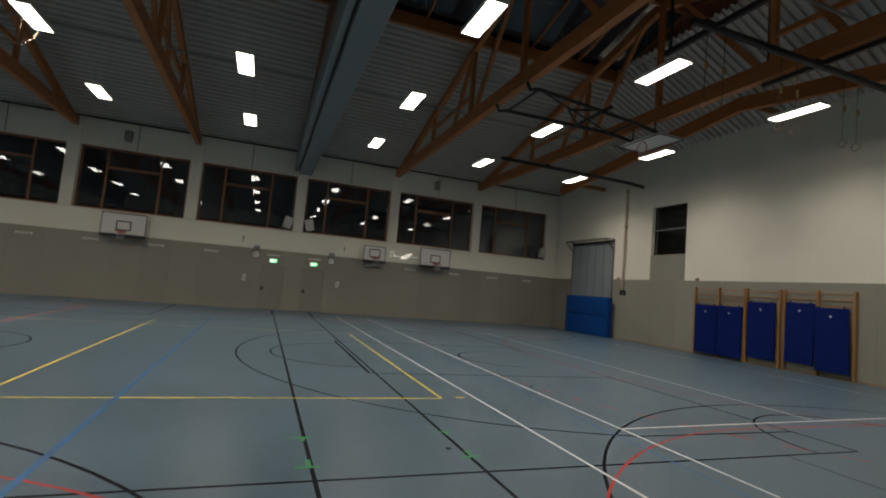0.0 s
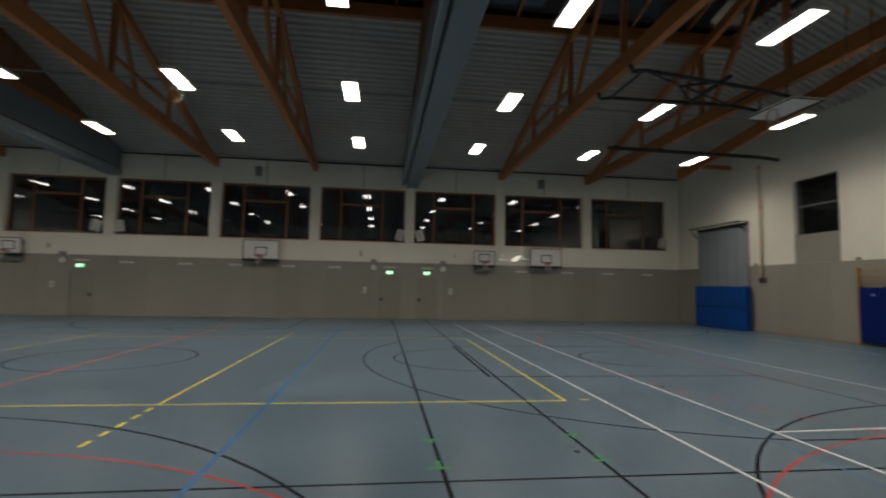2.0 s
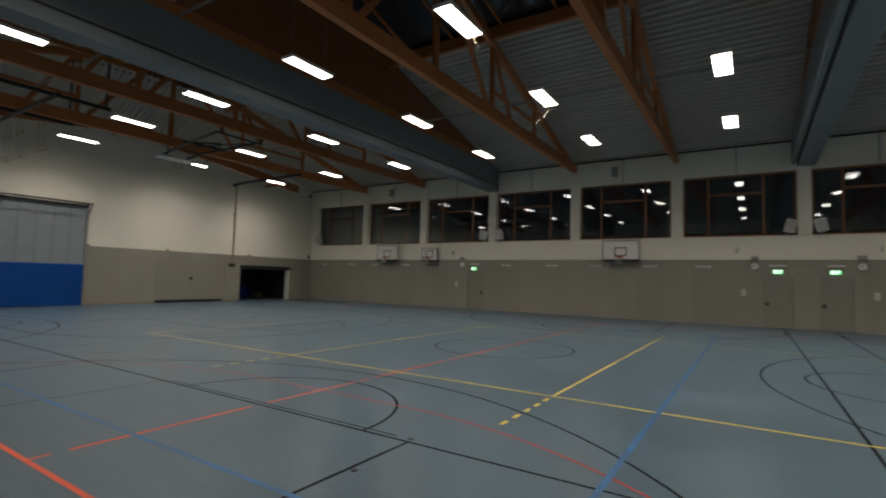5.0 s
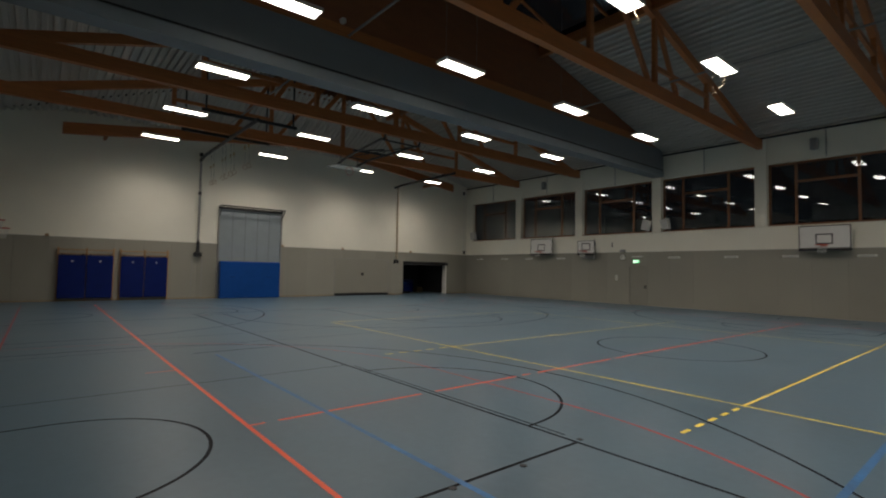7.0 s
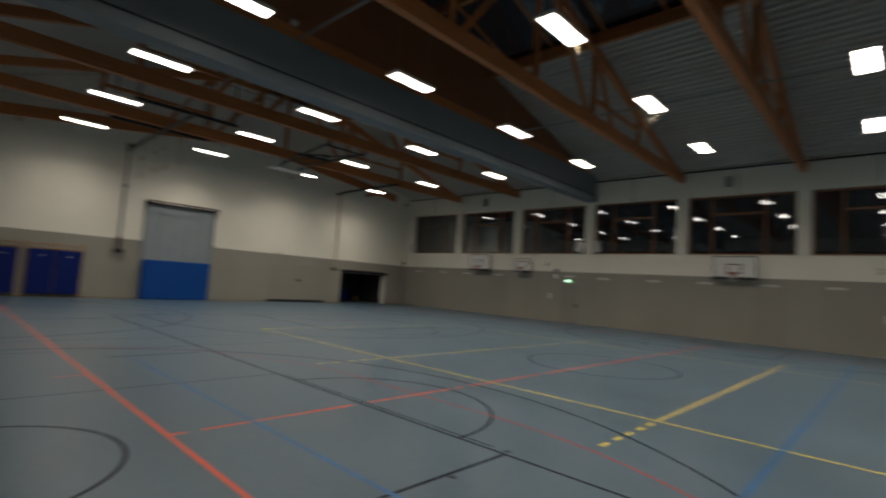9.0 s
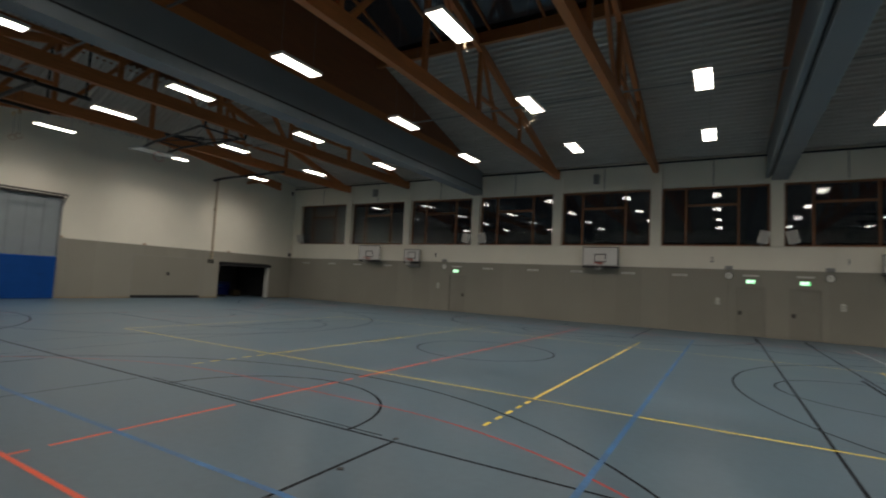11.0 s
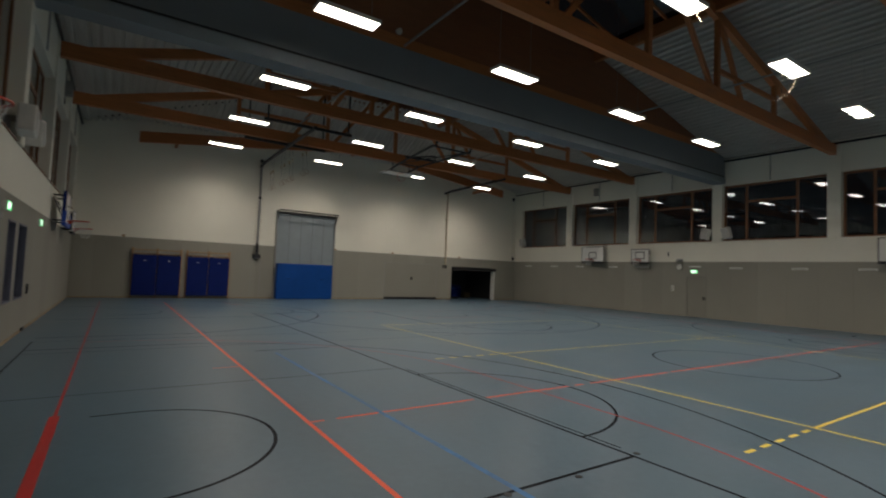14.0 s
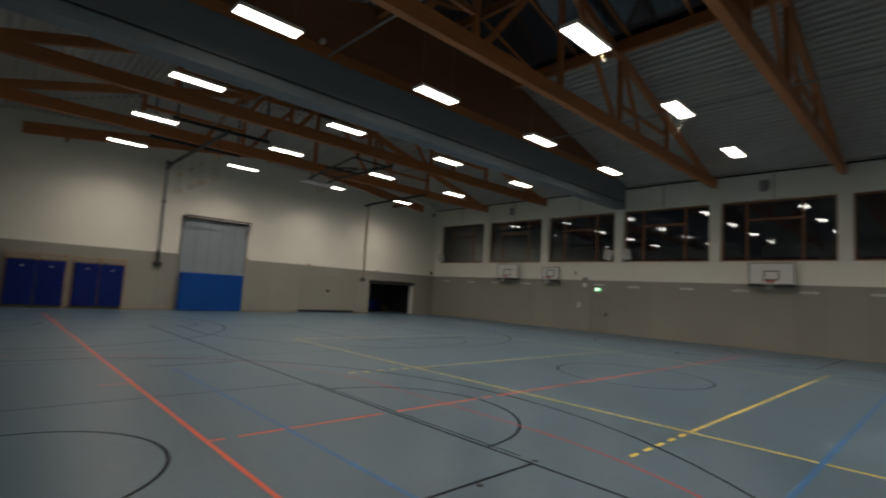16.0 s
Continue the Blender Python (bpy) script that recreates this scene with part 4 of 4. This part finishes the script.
# ---- posts and rails of the climbing gear ----
def rail_post(m, dark):
    """Upright at the wall y = 0 with its box."""
    ob = thing("rail_post", "dark steel ceiling rail post on the end wall" if dark else "beige ceiling rail post on the end wall", "rail post", "rail posts", m)
    mt = STEEL if dark else BEIGE
    bm = bmesh.new()
    tube(bm, [(0, -0.09, 2.46), (0, -0.09, 7.6)], 0.055 if dark else 0.05, 10)
    part("post", bm, mt, ob)
    for z in (2.75, 5.65, 7.45):
        part("clamp", rbox(-0.07, 0.07, -0.15, -0.002, z - 0.06, z + 0.06, 0.01, 1), BLACK if dark else mt, ob)
    if dark:
        part("winch_box", rbox(-0.19, 0.19, -0.2, -0.002, 2.25, 2.47, 0.015, 1), BLACK, ob)
        boxes("lower_sleeve", [(-0.065, 0.065, -0.155, -0.03, 2.47, 3.1)], BLACK, ob)
        part("limit_switch", rbox(-0.08, 0.08, -0.16, -0.002, 7.66, 7.84, 0.02, 1), BLACK, ob)
    else:
        for x in (-0.14, 0.1):
            part("junction_box", rbox(x - 0.06, x + 0.06, -0.08, -0.002, 2.2, 2.44, 0.01, 1), BLACK, ob)
    return ob


rail_post(pose(W, 8.3, 0, 0, 0, 90), True)
rail_post(pose(W, 21.12, 0, 0, 0, 90), False)
rail_post(pose(E, 9.05, 0, 0, 0, -90), True)
rail_post(pose(E, 21.5, 0, 0, 0, -90), False)


def ceiling_rail(x0, x1, y, drop, rings_at):
    ob = thing("ceiling_rail", "black ceiling rail hung below the trusses", "rail", "ceiling rails")
    s = 1 if x1 > x0 else -1
    bm = bmesh.new()
    tube(bm, [(x0, y, 7.5), (x0 + s * 0.9, y, 7.57), (x1, y, 7.61)], 0.08, 8)
    part("rail", bm, BLACK, ob)
    for q in drop:
        part("hanger", rbox(q - 0.13, q + 0.13, y - 0.07, y + 0.07, 7.59, CHORD + 0.002, 0.01, 1), BLACK, ob)
    for q in rings_at:
        rg = thing("gymnastic_rings", "pair of wooden rings hanging on yellow straps", "rings", "gymnastic rings", pose(q, y, 0))
        for dx in (-0.25, 0.25):
            bm = bmesh.new()
            beam(bm, (dx, 0, 7.59), (dx, 0.04, 6.03), 0.014, 0.006)
            part("strap", bm, BLACK, rg)
            part("pulley", rbox(dx - 0.03, dx + 0.03, -0.025, 0.025, 6.68, 6.84, 0.01, 1), BRASS, rg, "yellow pulley block")
            bm = bmesh.new()
            ring(bm, (dx, 0.04, 5.94), 0.095, 0.009, 20, 6, "x")
            part("ring", bm, BAR_WOOD, rg)
    return ob


ceiling_rail(W + 0.09, 8.7, 8.3, (bay(1), 8.4), (2.1, 4.1, 5.4, 7.4))
ceiling_rail(W + 0.09, 6.2, 20.85, (bay(1),), ())
ceiling_rail(E - 0.09, 36.4, 9.05, (bay(8), 36.8), (37.06, 39.27, 41.4, 43.4))
ceiling_rail(E - 0.09, 37.9, 20.4, (bay(8), 38.2), ())
for x, y0, y1 in ((40.3, 6.2, 10.45), (37.02, 6.6, 10.4), (8.44, 6.3, 10.0), (4.95, 6.3, 10.1)):
    bar = thing("cross_rail", "heavy black cross rail carrying the ceiling rail", "rail", "cross rails")
    bm = bmesh.new()
    beam(bm, (x, y0, 7.645), (x, y1, 7.645), 0.09, 0.12)
    part("rail", bm, BLACK, bar)
    for y in (y0 + 0.15, y1 - 0.15):
        boxes("hanger", [(x - 0.03, x + 0.03, y - 0.03, y + 0.03, 7.69, roof_z(y) + 0.02)], BLACK, bar)


def lifted_basket(m):
    """Folded ceiling basket; local x towards the end wall."""
    ob = thing("ceiling_basket", "basketball backboard folded up under the roof trusses", "basketball hoop", "ceiling baskets", m)
    bm = rbox(-0.52, 0.52, -0.9, 0.9, 7.02, 7.06, 0.006, 1)
    part("backboard", bm, BOARD, ob)
    boxes("border", [(-0.52, 0.52, -0.91, -0.87, 7.0, 7.018), (-0.52, 0.52, 0.87, 0.91, 7.0, 7.018), (-0.52, -0.47, -0.87, 0.87, 7.0, 7.018), (0.47, 0.52, -0.87, 0.87, 7.0, 7.018)], BLACK, ob)
    bm = bmesh.new()
    ring(bm, (-0.35, 0, 6.78), 0.22, 0.013, 24, 6, "x")
    part("rim", bm, RED, ob)
    bm = bmesh.new()
    net(bm, (-0.3, 0, 6.9), 0.16, 0.12, 0.35, 10, 4)
    part("net", bm, NET, ob)
    bm = bmesh.new()
    for s in (-1, 1):
        tube(bm, [(0.3, s * 0.55, 7.1), (-1.2, s * 0.6, 7.3), (-4.9, s * 0.95, 7.42), (-5.2, s * 0.95, 7.36), (-5.3, s * 0.95, 7.555)], 0.055, 8)
        tube(bm, [(-0.3, s * 0.5, 7.05), (-0.3, s * 0.5, 7.56)], 0.025, 6)
    tube(bm, [(-4.9, -0.95, 7.42), (-4.9, 0.95, 7.42)], 0.04, 8)
    tube(bm, [(-1.2, -0.6, 7.3), (-1.2, 0.6, 7.3)], 0.03, 8)
    tube(bm, [(-1.2, 0.6, 7.3), (-4.9, -0.95, 7.42)], 0.025, 8)
    tube(bm, [(-2.45, -1.0, 7.42), (-2.45, 0.95, 7.36)], 0.06, 8)
    tube(bm, [(-2.45, -0.75, 7.4), (-3.4, -0.2, 7.4), (-2.45, 0.7, 7.37)], 0.04, 8)
    part("swing_frame", bm, BLACK, ob, "black tubular swing frame")
    return ob


lifted_basket(pose(40.4, 14.4, 0.145))
lifted_basket(pose(4.88, 14.3, 0.145, 0, 0, 180))

# ---- loose cable under one light ----
bm = bmesh.new()
tube(bm, [(22.63, 16.0, 7.562), (22.63, 16.0, 7.1), (22.62, 15.99, 6.68), (22.58, 15.86, 6.59), (22.56, 15.74, 6.55)], 0.009, 6)
tube(bm, [(22.62, 15.99, 6.68), (22.64, 16.3, 6.84), (22.66, 16.62, 7.12), (22.66, 16.78, 7.4), (22.66, 16.8, 7.562)], 0.007, 6)
bmesh.ops.translate(bm, verts=bm.verts[:], vec=(0.04, 0.06, 0.09))
tagged(part("hanging_cable", bm, mat("dull_beige_cable", (0.16, 0.13, 0.085), rough=0.7)), "loose beige cable hanging below a ceiling light", "cable")

# ---- model aeroplane in flight ----
pl = thing("model_aeroplane", "small white foam model aeroplane in flight", "model aeroplane", m=pose(32.79, 16.17, 2.59, 0, -14, 62))
bm = bmesh.new()
tube(bm, [(0, -0.42, 0), (0, -0.38, 0.01), (0, -0.1, 0.02), (0, 0.45, 0.02)], 0.035, 8)
part("fuselage", bm, PLASTIC, pl)
part("wing", rbox(-0.48, 0.48, -0.16, 0.06, 0.04, 0.056, 0.006, 1), PLASTIC, pl)
part("tailplane", rbox(-0.17, 0.17, 0.34, 0.46, 0.035, 0.045, 0.004, 1), PLASTIC, pl)
part("fin", rbox(-0.006, 0.006, 0.33, 0.46, 0.05, 0.2, 0.003, 1), PLASTIC, pl)

# ---- socket lids in the floor ----
for n, (x, y) in enumerate(((25.14, 6.3), (25.24, 5.3), (11.5, 14.5), (25.2, 4.5), (33.9, 10.2), (38.3, 12.5), (30.9, 6.9))):
    bm = bmesh.new()
    disc(bm, (0, 0, 0), 0.035, 0.004, 20)
    bmesh.ops.rotate(bm, verts=bm.verts[:], cent=(0, 0, 0), matrix=Matrix.Rotation(radians(-90), 3, "X"))
    o = part("floor_socket", bm, BLACK)
    o.location = (x, y, 0.006)
    tagged(o, "small round dark socket lid set in the floor", "floor socket", "floor sockets")

# ---- hooks on top of the panelling and boxes in the corners ----
first_hook = None
for x, y, a in ((W, 2.03, 90), (W, 12.92, 90), (W, 16.92, 90), (W, 22.34, 90), (E, 17.1, -90), (E, 10.1, -90), (E, 21.9, -90)):
    m = pose(x, y, BAND + 0.05, 0, 0, a)
    if first_hook is None:
        first_hook = small_box("rope_hook", "small brown hook block on top of the panelling", "hook", "rope hooks", m, (0.14, 0.07, 0.1), BAR_WOOD)
    else:
        copy_thing(first_hook, m)
cb = small_box("sensor_box", "small black sensor box in the wall corner", "sensor", "sensor boxes", pose(W, 27.5, 3.2, 0, 0, 90), (0.14, 0.12, 0.26), BLACK)
copy_thing(cb, pose(W, 27.4, 7.85, 0, 0, 90))
for x, y, a in ((W, 8.3, 90), (E, 9.05, -90)):
    o = thing("cable_cover", "narrow grey cable cover strips below a winch", "cable cover", "cable covers", pose(x, y, 0, 0, 0, a))
    boxes("strip", [(-0.26, -0.235, -0.014, -0.001, 0.06, 2.08)], STEEL, o)
    boxes("strip", [(0.235, 0.26, -0.014, -0.001, 0.06, 2.08)], STEEL, o)
for x, a in ((W, 90), (E, -90)):
    y = D - 0.3
    bm = bmesh.new()
    tube(bm, [(x + (0.02 if x == W else -0.02), y, 3.3), (x + (0.02 if x == W else -0.02), y, 7.75)], 0.018, 6)
    tagged(part("conduit", bm, PLASTIC), "thin pale conduit running up the wall corner", "conduit", "conduits")
small_box("junction_box", "small grey junction box below an exit sign", "junction box", "", pose(16.8, 0, 2.48, 0, 0, 180), (0.16, 0.07, 0.12), STEEL)

# ---- detector on the curtain casing and a cable end below a light ----
o = thing("smoke_detector", "round white smoke detector on the brown boarding", "detector", "", pose(bay(3) + 0.28, 8.4, 8.99))
bm = bmesh.new()
tube(bm, [(0.001, 0, 0), (0.09, 0, 0)], 0.09, 16)
part("base", bm, PLASTIC, o)
bm = bmesh.new()
tube(bm, [(0.09, 0, 0), (0.15, 0, 0)], 0.055, 16)
part("sensor_head", bm, PLASTIC, o)
bm = bmesh.new()
tube(bm, [(22.7, 11.8, 7.655), (22.71, 11.82, 7.5), (22.78, 11.84, 7.36), (22.74, 11.9, 7.28)], 0.009, 6)
tagged(part("cable_end", bm, BEIGE), "short loose cable end below a ceiling light", "cable")

# ---- things kept in the storage room ----
OCHRE = mat("dull_ochre_fabric", (0.06, 0.045, 0.018), rough=0.8)
for y, w, h, mt, lb in ((24.95, 0.6, 0.42, OCHRE, "ochre fabric ball bag on the storage floor"), (23.6, 0.34, 0.8, BLUE2, "blue foam block standing on the storage floor")):
    o = part("storage_box", rbox(X0 - 2.4, X0 - 1.9, y - w / 2, y + w / 2, 0.0, h, 0.05, 2), mt)
    tagged(o, lb, "storage box", "storage room things")
